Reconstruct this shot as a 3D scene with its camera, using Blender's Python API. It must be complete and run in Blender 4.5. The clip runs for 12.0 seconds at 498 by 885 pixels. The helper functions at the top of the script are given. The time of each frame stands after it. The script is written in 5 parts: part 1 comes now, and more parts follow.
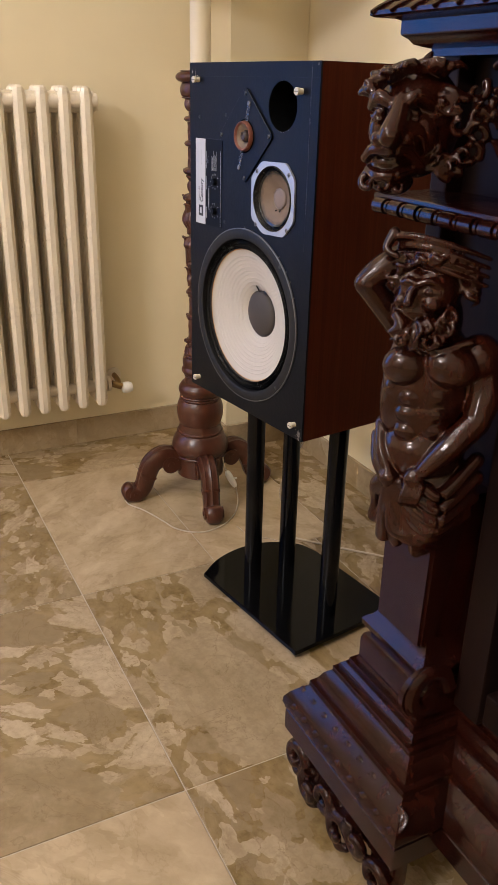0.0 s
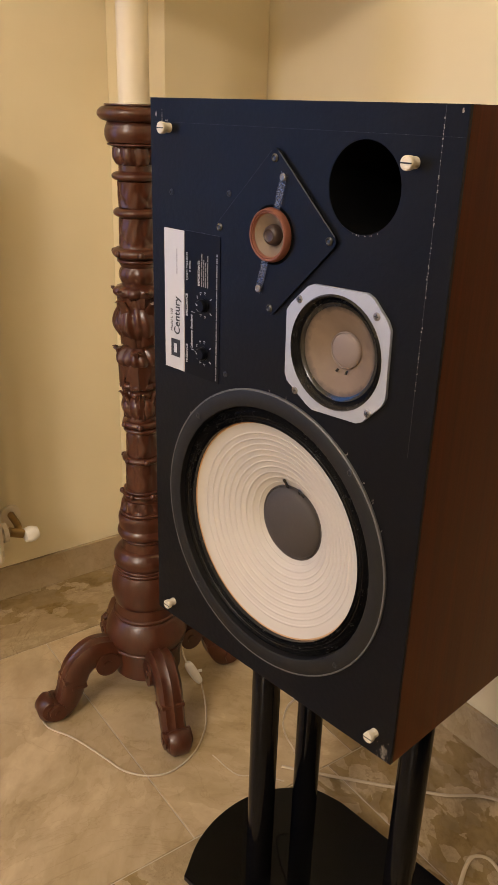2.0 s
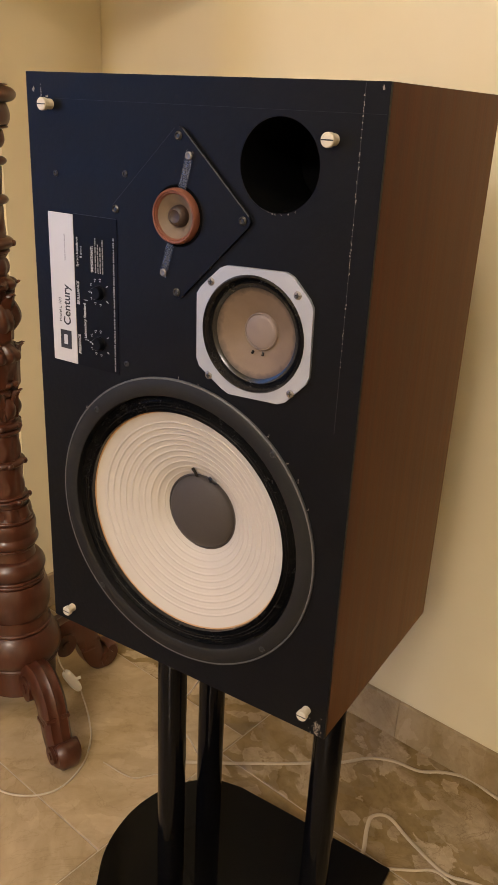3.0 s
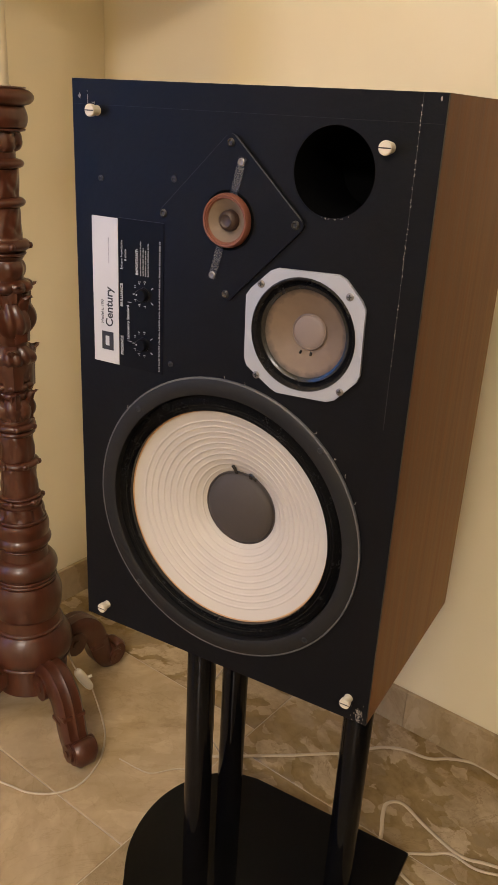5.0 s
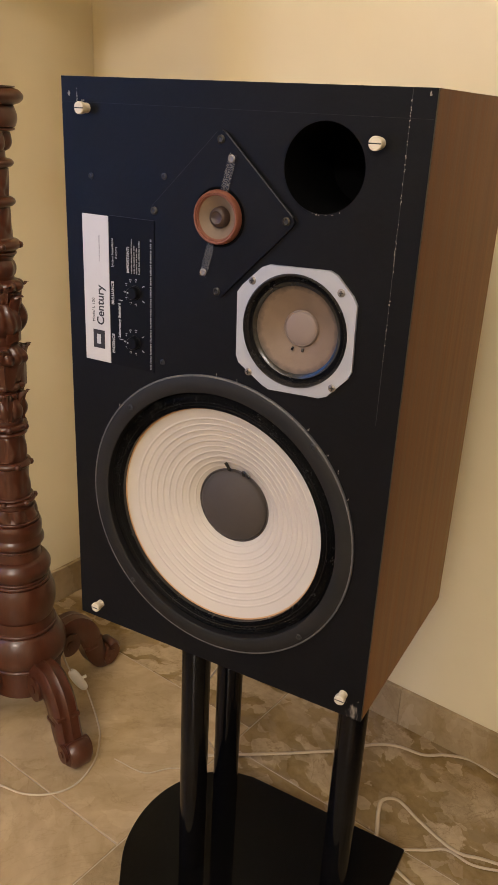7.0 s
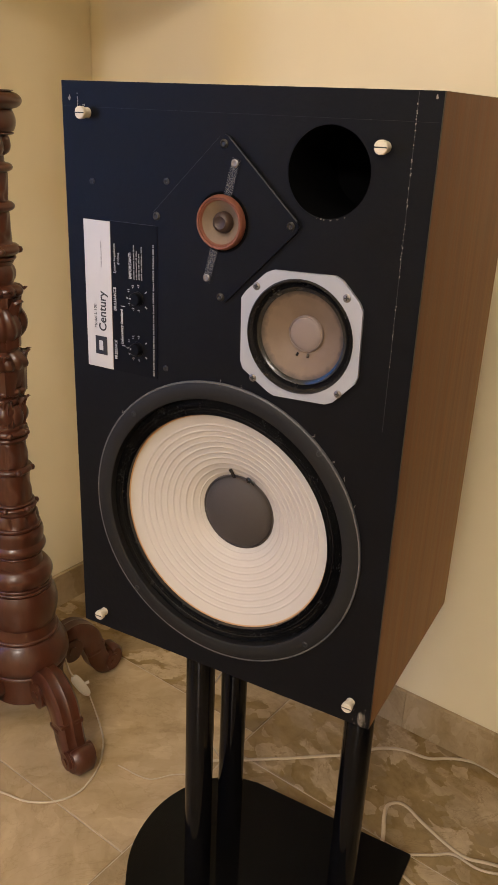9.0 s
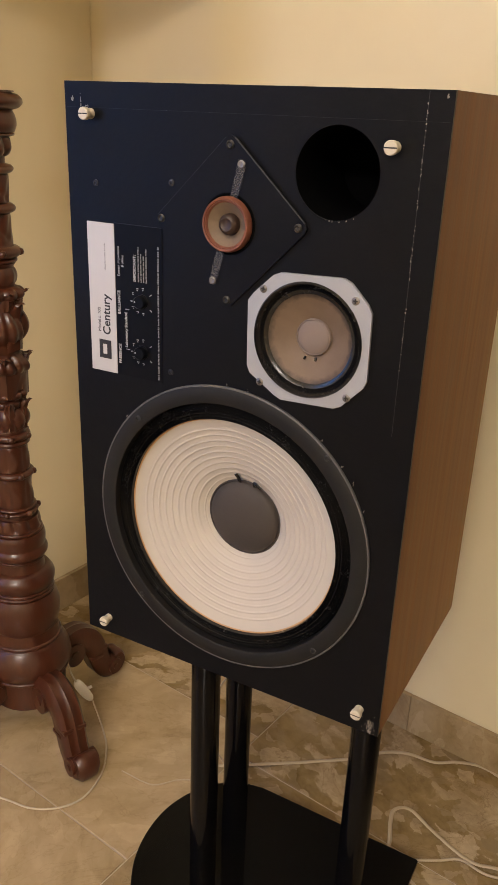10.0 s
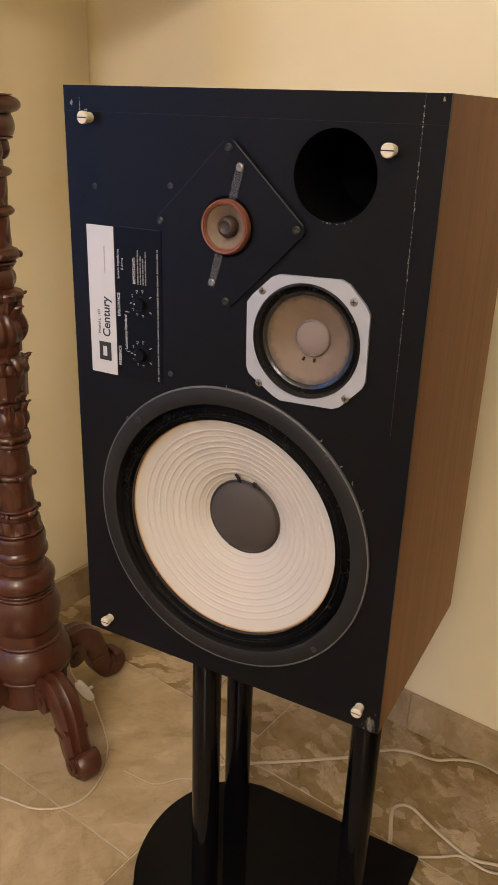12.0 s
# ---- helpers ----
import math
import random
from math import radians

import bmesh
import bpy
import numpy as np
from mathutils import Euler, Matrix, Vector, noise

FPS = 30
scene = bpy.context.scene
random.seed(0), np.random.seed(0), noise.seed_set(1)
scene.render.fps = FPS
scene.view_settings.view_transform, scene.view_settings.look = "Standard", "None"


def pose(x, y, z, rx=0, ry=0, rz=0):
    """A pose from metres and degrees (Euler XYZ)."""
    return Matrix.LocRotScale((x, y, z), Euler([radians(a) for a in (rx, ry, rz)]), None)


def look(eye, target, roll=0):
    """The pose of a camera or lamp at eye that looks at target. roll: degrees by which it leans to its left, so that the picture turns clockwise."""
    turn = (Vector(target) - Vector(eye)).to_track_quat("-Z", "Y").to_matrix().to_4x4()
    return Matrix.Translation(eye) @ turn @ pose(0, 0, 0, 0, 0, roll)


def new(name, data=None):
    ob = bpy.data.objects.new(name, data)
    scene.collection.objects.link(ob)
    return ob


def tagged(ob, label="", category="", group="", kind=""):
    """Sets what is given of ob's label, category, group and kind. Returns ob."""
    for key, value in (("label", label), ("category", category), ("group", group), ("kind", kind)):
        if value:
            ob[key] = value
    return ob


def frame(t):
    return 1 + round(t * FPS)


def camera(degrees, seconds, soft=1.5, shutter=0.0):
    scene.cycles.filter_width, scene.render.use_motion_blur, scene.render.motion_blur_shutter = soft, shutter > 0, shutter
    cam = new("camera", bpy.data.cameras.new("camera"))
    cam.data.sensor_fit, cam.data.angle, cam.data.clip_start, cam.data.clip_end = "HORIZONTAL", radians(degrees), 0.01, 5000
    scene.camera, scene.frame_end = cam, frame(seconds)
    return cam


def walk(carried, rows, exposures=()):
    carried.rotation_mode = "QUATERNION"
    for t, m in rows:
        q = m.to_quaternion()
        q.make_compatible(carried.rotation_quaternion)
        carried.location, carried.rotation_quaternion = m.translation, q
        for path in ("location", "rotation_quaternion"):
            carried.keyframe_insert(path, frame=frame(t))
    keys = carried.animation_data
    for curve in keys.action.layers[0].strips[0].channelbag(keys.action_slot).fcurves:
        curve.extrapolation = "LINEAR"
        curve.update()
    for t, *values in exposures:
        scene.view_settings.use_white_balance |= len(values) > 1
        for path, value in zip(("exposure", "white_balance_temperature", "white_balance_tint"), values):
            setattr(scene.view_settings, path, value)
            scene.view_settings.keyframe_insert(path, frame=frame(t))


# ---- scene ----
cam = camera(34.3, 12.0)
PATH = [
    (0, (1.164, -0.807, 1.017), (-0.328, 0.251, 0.21), 1.4),
    (0.2, (1.097, -0.788, 1.024), (-0.401, 0.261, 0.213), 1.2),
    (0.4, (1.023, -0.754, 1.03), (-0.485, 0.278, 0.217), 1.4),
    (0.5, (0.979, -0.747, 1.032), (-0.522, 0.297, 0.222), 1.0),
    (0.6, (0.938, -0.739, 1.032), (-0.561, 0.319, 0.235), 1.2),
    (1, (0.786, -0.692, 1.056), (-0.663, 0.451, 0.287), 2.0),
    (1.5, (0.639, -0.605, 1.05), (-0.738, 0.626, 0.283), 2.2),
    (2, (0.512, -0.528, 1.047), (-0.808, 0.763, 0.279), 1.7),
    (2.5, (0.469, -0.528, 1.038), (-0.679, 0.917, 0.267), 2.4),
    (3, (0.431, -0.578, 1.032), (-0.531, 0.999, 0.264), 2.8),
    (3.5, (0.388, -0.618, 1.024), (-0.533, 0.981, 0.253), 2.9),
    (5.5, (0.376, -0.637, 1.038), (-0.506, 0.986, 0.272), 3.0),
    (6, (0.374, -0.639, 1.035), (-0.506, 0.985, 0.267), 2.9),
    (6.5, (0.377, -0.637, 1.034), (-0.503, 0.988, 0.269), 2.8),
    (7, (0.378, -0.636, 1.033), (-0.496, 0.993, 0.267), 2.8),
    (9, (0.368, -0.631, 1.036), (-0.502, 0.999, 0.27), 2.4),
    (9.5, (0.36, -0.625, 1.037), (-0.508, 1.006, 0.271), 2.3),
    (10, (0.356, -0.625, 1.036), (-0.511, 1.006, 0.27), 2.2),
    (10.5, (0.355, -0.624, 1.036), (-0.509, 1.008, 0.269), 2.1),
    (11, (0.356, -0.627, 1.036), (-0.507, 1.006, 0.27), 2.0),
    (11.5, (0.355, -0.63, 1.04), (-0.508, 1.004, 0.274), 1.9),
    (12, (0.357, -0.63, 1.039), (-0.506, 1.003, 0.272), 1.9),
]
walk(cam, [(t, look(eye, target, roll)) for t, eye, target, roll in PATH],
     [(0, -0.24, 5750, 10), (0.7, -0.36, 6050, 10), (1.5, -0.31, 6600, 10), (2.5, -0.30, 6800, 10), (5.5, -0.32, 6500, 10), (12, -0.32, 6500, 10)])
# ---- world and light ----
ROOM = pose(0, 0, 0, 0, 0, -8.3)      # the room's walls run along its x and y
world = bpy.data.worlds.new("dusk")
scene.world = world
world.use_nodes = True
wn = world.node_tree
sky = wn.nodes.new("ShaderNodeTexSky")
sky.sky_type = "NISHITA"
sky.sun_disc = False
sky.sun_elevation = radians(2)
sky.sun_rotation = radians(90)
wn.links.new(sky.outputs[0], wn.nodes["Background"].inputs[0])
wn.nodes["Background"].inputs[1].default_value = 0.08

LAMP_AT = (0.17, -1.40, 2.40)         # chandelier, in the room's metres
LAMP_WATTS = 14.0
FILL_LAMP_AT = (1.40, -3.40, 2.45)       # added fill chandelier, unseen, farther along the room
FILL_LAMP_WATTS = 110.0
LAMP_COLOUR = (1.0, 0.902, 0.832)
for at, count, watts in ((LAMP_AT, 5, LAMP_WATTS), (FILL_LAMP_AT, 4, FILL_LAMP_WATTS)):
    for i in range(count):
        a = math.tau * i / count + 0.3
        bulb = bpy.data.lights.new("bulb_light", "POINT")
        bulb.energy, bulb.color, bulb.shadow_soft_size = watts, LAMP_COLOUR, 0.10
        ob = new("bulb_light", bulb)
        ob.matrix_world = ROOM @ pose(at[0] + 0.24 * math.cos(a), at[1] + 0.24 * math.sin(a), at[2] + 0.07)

# dusk light that comes in through the glazed door
dusk = bpy.data.lights.new("dusk_light", "AREA")
dusk.shape, dusk.size, dusk.size_y, dusk.energy, dusk.color = "RECTANGLE", 1.02, 1.65, 23.0, (0.10, 0.34, 1.0)
ob = new("dusk_light", dusk)
ob.matrix_world = ROOM @ look((-1.03, -1.45, 1.335), (1.0, -1.45, 1.335))


# ---- materials ----
class Nodes:
    """A short way to write a node tree."""

    def __init__(self, name):
        self.mat = bpy.data.materials.new(name)
        self.mat.use_nodes = True
        self.t = self.mat.node_tree
        self.b = self.t.nodes["Principled BSDF"]
        self.co = self.t.nodes.new("ShaderNodeTexCoord").outputs["Object"]

    def put(self, node, key, value):
        sock = node.inputs[key]
        if hasattr(value, "is_output"):
            self.t.links.new(value, sock)
        elif isinstance(value, tuple) and len(value) == 3 and sock.type == "RGBA":
            sock.default_value = (*value, 1)
        else:
            sock.default_value = value

    def node(self, kind, **inputs):
        n = self.t.nodes.new(kind)
        for k, v in inputs.items():
            self.put(n, k.replace("_", " "), v)
        return n

    def scaled(self, sx, sy, sz, source=None):
        n = self.t.nodes.new("ShaderNodeMapping")
        self.put(n, "Vector", source or self.co)
        n.inputs["Scale"].default_value = (sx, sy, sz)
        return n.outputs[0]

    def noise(self, scale, detail=4.0, rough=0.55, co=None, distort=0.0):
        return self.node("ShaderNodeTexNoise", Vector=co or self.co, Scale=scale, Detail=detail, Roughness=rough, Distortion=distort).outputs["Fac"]

    def ramp(self, fac, *stops):
        n = self.t.nodes.new("ShaderNodeValToRGB")
        self.put(n, "Fac", fac)
        el = n.color_ramp.elements
        while len(el) < len(stops):
            el.new(0.5)
        for e, (p, c) in zip(el, stops):
            e.position = p
            e.color = (c, c, c, 1) if isinstance(c, (int, float)) else (*c, 1)
        return n.outputs[0]

    def mix(self, fac, a, b, how="MIX"):
        n = self.t.nodes.new("ShaderNodeMix")
        n.data_type, n.blend_type = "RGBA", how
        for k, v in ((0, fac), (6, a), (7, b)):
            if hasattr(v, "is_output"):
                self.t.links.new(v, n.inputs[k])
            elif k == 0:
                n.inputs[k].default_value = v
            else:
                n.inputs[k].default_value = (*v, 1)
        return n.outputs[2]

    def math(self, op, a, b=0.0):
        n = self.t.nodes.new("ShaderNodeMath")
        n.operation = op
        self.put(n, 0, a), self.put(n, 1, b)
        return n.outputs[0]

    def bump(self, height, strength=0.2, distance=0.002):
        n = self.node("ShaderNodeBump", Height=height, Strength=strength, Distance=distance)
        self.put(self.b, "Normal", n.outputs[0])

    def done(self, colour, rough=0.5, metal=0.0, **more):
        self.put(self.b, "Base Color", colour), self.put(self.b, "Roughness", rough), self.put(self.b, "Metallic", metal)
        for k, v in more.items():
            self.put(self.b, k.replace("_", " "), v)
        return self.mat


def plain(name, colour, rough=0.5, metal=0.0, vary=0.15, scale=40.0, bump=0.0, **more):
    """Paint, plastic or metal with a little unevenness at two scales."""
    n = Nodes(name)
    f = n.mix(0.5, n.noise(scale), n.noise(scale * 6))
    dark = tuple(c * (1 - vary) for c in colour)
    light = tuple(min(1, c * (1 + vary)) for c in colour)
    if bump:
        n.bump(n.noise(scale * 5), bump, 0.001)
    return n.done(n.mix(f, dark, light), n.ramp(f, (0.3, max(0, rough - 0.07)), (0.7, min(1, rough + 0.07))), metal, **more)


def wall_paint():
    n = Nodes("cream_wall_paint")
    f = n.noise(2.2, 5)
    g = n.noise(0.9, 3)
    c = n.mix(n.ramp(f, (0.35, 0.0), (0.7, 1.0)), (0.69, 0.595, 0.395), (0.745, 0.655, 0.45))
    c = n.mix(n.ramp(g, (0.4, 0.0), (0.75, 0.35)), c, (0.68, 0.575, 0.35))
    n.bump(n.mix(0.5, n.noise(60, 4), n.noise(350, 2)), 0.10, 0.002)
    return n.done(c, 0.55)


def marble(name, broken, pale, shift=0.0, contrast=1.0):
    """Brecciated marble: cream fragments of three sizes in a tan cement. broken: share of it that is shattered; pale: how light its fragments are."""
    n = Nodes(name)
    co = n.node("ShaderNodeNewGeometry").outputs["Position"]
    rnd = n.node("ShaderNodeObjectInfo").outputs["Random"]
    off = n.node("ShaderNodeCombineXYZ", X=n.math("MULTIPLY", rnd, 37.0), Y=n.math("MULTIPLY", rnd, 11.0), Z=shift).outputs[0]
    add = n.t.nodes.new("ShaderNodeVectorMath")
    n.put(add, 0, co), n.put(add, 1, off)
    spin = n.t.nodes.new("ShaderNodeVectorRotate")
    spin.rotation_type = "Z_AXIS"
    n.put(spin, "Vector", add.outputs[0]), n.put(spin, "Angle", n.math("MULTIPLY", rnd, 6.28))
    base = spin.outputs[0]

    def warped(source, scale, amount):
        warp = n.node("ShaderNodeTexNoise", Vector=source, Scale=scale, Detail=4.0, Roughness=0.65)
        bend = n.t.nodes.new("ShaderNodeVectorMath")
        bend.operation = "MULTIPLY_ADD"
        n.put(bend, 0, warp.outputs["Color"]), n.put(bend, 1, (amount, amount, amount)), n.put(bend, 2, source)
        return bend.outputs[0]

    def cells(source, scale):
        v = n.node("ShaderNodeTexVoronoi", Vector=source, Scale=scale)
        c = n.t.nodes.new("ShaderNodeSeparateColor")
        n.put(c, 0, v.outputs["Color"])
        return c.outputs

    def rim(source, scale, width, wobble):
        v = n.t.nodes.new("ShaderNodeTexVoronoi")
        v.feature = "DISTANCE_TO_EDGE"
        n.put(v, "Vector", source), n.put(v, "Scale", scale)
        return n.ramp(n.math("ADD", v.outputs["Distance"], n.math("MULTIPLY", wobble, 0.16)), (0.08, 1.0), (0.08 + width, 0.0))

    at = warped(warped(warped(n.scaled(1.0, 1.7, 1.0, base), 3.5, 0.16), 16.0, 0.035), 60.0, 0.012)
    fine_at = warped(n.scaled(1.0, 1.35, 1.0, base), 13.0, 0.045)
    big, mid, small = cells(at, 3.3), cells(at, 10.0), cells(fine_at, 36.0)
    cloud = n.noise(2.4, 4, 0.6, base, 0.6)
    soft = n.noise(9, 5, 0.62, at)
    fine = n.noise(55, 6, 0.68, base)
    lo = (0.285 * pale, 0.201 * pale, 0.102 * pale)
    hi = (0.535 * pale, 0.410 * pale, 0.255 * pale)

    def fragment(cell):
        tone = n.math("ADD", n.math("MULTIPLY", cell[2], 0.6), n.math("MULTIPLY", soft, 0.4))
        c = n.mix(n.ramp(tone, (0.28, 0.0), (0.64, 1.0)), lo, hi)
        return n.mix(n.math("MULTIPLY", n.ramp(fine, (0.40, 1.0), (0.58, 0.0)), 0.30), c, tuple(v * 0.75 for v in lo))

    cement = n.mix(n.ramp(fine, (0.32, 0.0), (0.66, 1.0)), (0.140, 0.090, 0.026), (0.240, 0.162, 0.062))
    cement = n.mix(n.ramp(soft, (0.36, 0.0), (0.60, 0.85)), cement, (0.300, 0.210, 0.102))
    # the smallest chips lie in the cement, the middle ones among them, the large ones over all
    c = n.mix(n.math("MULTIPLY", n.ramp(n.math("ADD", small[0], n.math("MULTIPLY", soft, 0.45)), (0.84, 0.0), (0.88, 1.0)), 0.72), cement, fragment(small))
    whole = n.ramp(n.math("ADD", mid[0], n.math("MULTIPLY", cloud, 0.55)), (0.82, 0.0), (0.85, 1.0))
    whole = n.math("MULTIPLY", whole, n.math("SUBTRACT", 1.0, rim(at, 10.0, 0.03, n.math("SUBTRACT", fine, 0.5))))
    c = n.mix(n.math("MULTIPLY", whole, 0.9), c, fragment(mid))
    slab_mask = n.ramp(n.math("ADD", big[0], n.math("MULTIPLY", cloud, 0.7)), (broken - 0.012, 0.0), (broken + 0.012, 1.0))
    slab_mask = n.math("MULTIPLY", slab_mask, n.math("SUBTRACT", 1.0, rim(at, 3.3, 0.02, n.math("SUBTRACT", soft, 0.62))))
    face = fragment(big)
    face = n.mix(n.math("MULTIPLY", n.ramp(n.math("ADD", small[1], n.math("MULTIPLY", cloud, 0.3)), (1.02, 0.0), (1.06, 1.0)), 0.55), face, cement)
    c = n.mix(n.math("MULTIPLY", slab_mask, 0.94), c, face)
    # stained bands and hair cracks
    band = n.math("MULTIPLY", n.ramp(n.noise(1.0, 4, 0.6, n.scaled(2.2, 6.5, 2.2, at), 0.8), (0.55, 0.0), (0.60, 1.0)), 0.42)
    c = n.mix(band, c, (0.262, 0.182, 0.092))
    crack = n.math("MULTIPLY", n.ramp(n.noise(5, 6, 0.6, base, 1.2), (0.494, 0.0), (0.5, 1.0), (0.506, 0.0)), 0.45)
    c = n.mix(crack, c, (0.16, 0.100, 0.04))
    veinlet = n.math("MULTIPLY", n.ramp(n.noise(13, 5, 0.65, at, 1.5), (0.490, 0.0), (0.5, 1.0), (0.510, 0.0)), n.ramp(cloud, (0.45, 0.0), (0.6, 0.4)))
    c = n.mix(veinlet, c, (0.17, 0.108, 0.04))
    even = n.mix(n.ramp(soft, (0.3, 0.0), (0.7, 1.0)), tuple(0.75 * a + 0.25 * b for a, b in zip(lo, hi)), hi)
    c = n.mix(contrast, even, c)
    c = n.mix(n.math("MULTIPLY", n.ramp(n.noise(3.1, 6, 0.62, base, 2.2), (0.488, 0.0), (0.5, 1.0), (0.512, 0.0)), 0.20), c, (0.19, 0.125, 0.055))
    n.bump(fine, 0.015, 0.001)
    return n.done(c, n.ramp(fine, (0.3, 0.13), (0.7, 0.24)), 0.0)


def wood(name, dark, light, rough, grain=(60.0, 60.0, 3.0), blotch=0.5, coat=0.0, gloss=0.5, tint=(1.0, 1.0, 1.0)):
    n = Nodes(name)
    at = n.scaled(*grain)
    g = n.noise(1.0, 6, 0.6, at, 0.8)
    fine = n.noise(4.0, 4, 0.6, at)
    c = n.mix(n.ramp(g, (0.32, 0.0), (0.68, 1.0)), dark, light)
    c = n.mix(n.math("MULTIPLY", n.ramp(fine, (0.45, 0.0), (0.62, 1.0)), 0.25), c, tuple(v * 0.6 for v in dark))
    c = n.mix(n.math("MULTIPLY", n.ramp(n.noise(5, 3), (0.4, 0.0), (0.7, 1.0)), blotch), c, tuple((a + b) * 0.36 for a, b in zip(dark, light)))
    n.bump(n.mix(0.5, fine, n.noise(160, 3)), 0.09, 0.001)
    return n.done(c, n.ramp(g, (0.3, rough - 0.03), (0.7, rough + 0.04)), 0.0, Coat_Weight=coat, Coat_Roughness=0.15, Specular_IOR_Level=gloss, Specular_Tint=tint)


WALL = wall_paint()
MARBLE = marble("brecciated_marble", 0.86, 0.88)
MARBLE_PALE = marble("pale_marble", 0.45, 1.0, 3.0, 0.26)
MARBLE_TAN = marble("tan_marble", 0.75, 0.84, 7.0, 0.40)
GROUT = plain("pale_grout", (0.46, 0.375, 0.27), 0.8, bump=0.2)
CEIL = plain("ceiling_paint", (0.74, 0.68, 0.55), 0.8, vary=0.05, scale=6)
BLACK = plain("black_baffle_paint", (0.0026, 0.0030, 0.0045), 0.42, vary=0.5, scale=32, bump=0.30, Specular_IOR_Level=0.15)
WALNUT = wood("oiled_walnut_veneer", (0.042, 0.0066, 0.0030), (0.066, 0.0122, 0.0050), 0.42, (90.0, 90.0, 2.2), 0.25, 0.0, 0.07, (1.0, 0.5, 0.2))
tree = WALNUT.node_tree      # oiled veneer's orange grazing sheen stands in for wall reflection, uneven along the grain
veneer = tree.nodes["Principled BSDF"].inputs
streak = tree.nodes.new("ShaderNodeMapping")
streak.inputs["Scale"].default_value = (80.0, 80.0, 3.0)
figure = tree.nodes.new("ShaderNodeTexNoise")
figure.inputs["Scale"].default_value, figure.inputs["Detail"].default_value = 1.0, 6.0
spread = tree.nodes.new("ShaderNodeMapRange")
spread.inputs["From Min"].default_value, spread.inputs["From Max"].default_value = 0.3, 0.7
spread.inputs["To Min"].default_value, spread.inputs["To Max"].default_value = 0.19, 0.34
tree.links.new(tree.nodes["Texture Coordinate"].outputs["Object"], streak.inputs["Vector"])
tree.links.new(streak.outputs[0], figure.inputs["Vector"])
tree.links.new(figure.outputs["Fac"], spread.inputs["Value"])
tree.links.new(spread.outputs[0], veneer["Sheen Weight"])
veneer["Sheen Roughness"].default_value = 0.30
veneer["Sheen Tint"].default_value = (1.0, 0.50, 0.16, 1.0)
MAHOGANY = wood("polished_mahogany", (0.053, 0.0145, 0.0068), (0.076, 0.0220, 0.0100), 0.31, (50.0, 50.0, 6.0), 0.15, 0.1)
EBONY = wood("dark_polished_carved_oak", (0.0075, 0.0015, 0.0009), (0.027, 0.0056, 0.0028), 0.22, (40.0, 40.0, 6.0), 0.5, 0.12, 0.24, (1.0, 0.88, 0.86))
POLISHED = wood("polished_carved_oak", (0.0080, 0.0015, 0.0009), (0.032, 0.0064, 0.0030), 0.21, (40.0, 40.0, 6.0), 0.5, 0.20, 0.30, (1.0, 0.85, 0.80))
# duller, darker copy of the oak with the recess shade in its colour
OAK_SHADED = wood("recess_shaded_oak", (0.004, 0.0016, 0.0012), (0.012, 0.004, 0.0026), 0.6, (40.0, 40.0, 6.0), 0.5, 0.0, 0.15)
RADIATOR = plain("ivory_radiator_enamel", (0.73, 0.645, 0.51), 0.30, vary=0.06, scale=14)
GLOSS_BLACK = plain("gloss_black_lacquer", (0.0025, 0.0025, 0.0025), 0.07, vary=0.2, scale=12, Specular_IOR_Level=0.13)
SATIN_BLACK = plain("satin_black_tube", (0.003, 0.003, 0.0034), 0.11, vary=0.2, scale=30, Specular_IOR_Level=0.17)
BRASS = plain("aged_brass", (0.33, 0.22, 0.09), 0.38, 0.9, bump=0.1)
WHITE_PLASTIC = plain("white_plastic", (0.78, 0.74, 0.66), 0.35, vary=0.05)
IVORY_PLASTIC = plain("ivory_plastic", (0.56, 0.50, 0.38), 0.40, vary=0.10)
CREAM_LAMP = plain("cream_lacquer", (0.70, 0.62, 0.46), 0.35, vary=0.06, scale=10)
SHADE = plain("cream_lamp_cloth", (0.62, 0.53, 0.38), 0.85, vary=0.08, bump=0.3)
CORD = plain("ivory_lamp_cord", (0.50, 0.42, 0.31), 0.45, vary=0.08)
CABLE = plain("off_white_cable", (0.46, 0.37, 0.255), 0.45, vary=0.08)
STEEL = plain("screw_steel", (0.21, 0.195, 0.175), 0.45, 0.9, vary=0.2)
DARK_STEEL = plain("blackened_screw", (0.05, 0.05, 0.05), 0.35, 0.8)
ALU = plain("brushed_aluminium_frame", (0.37, 0.385, 0.42), 0.42, 0.35, vary=0.08, scale=30)
PAPER = plain("white_doped_paper_cone", (0.46, 0.42, 0.368), 0.62, vary=0.04, scale=30, bump=0.15)
CONE_TAN = plain("tan_paper_cone", (0.150, 0.105, 0.068), 0.65, vary=0.28, scale=45, bump=0.2)
def stained_cone():
    """Tan paper whose border is mottled with dark varnish."""
    n = Nodes("tan_stained_paper_cone")
    far = n.t.nodes.new("ShaderNodeVectorMath")
    far.operation = "DISTANCE"
    n.put(far, 0, n.scaled(1.0, 0.0, 1.0)), n.put(far, 1, (0.0775, 0.0, 0.391))
    edge = n.math("ADD", n.math("MULTIPLY", far.outputs["Value"], 25.0), n.math("MULTIPLY", n.math("SUBTRACT", n.noise(140, 4), 0.5), 0.22))
    c = n.mix(n.noise(45, 5), (0.112, 0.072, 0.043), (0.180, 0.124, 0.080))
    c = n.mix(n.ramp(edge, (0.88, 0.0), (1.0, 0.85)), c, (0.035, 0.022, 0.015))
    n.bump(n.noise(220, 3), 0.2, 0.001)
    return n.done(c, 0.62)


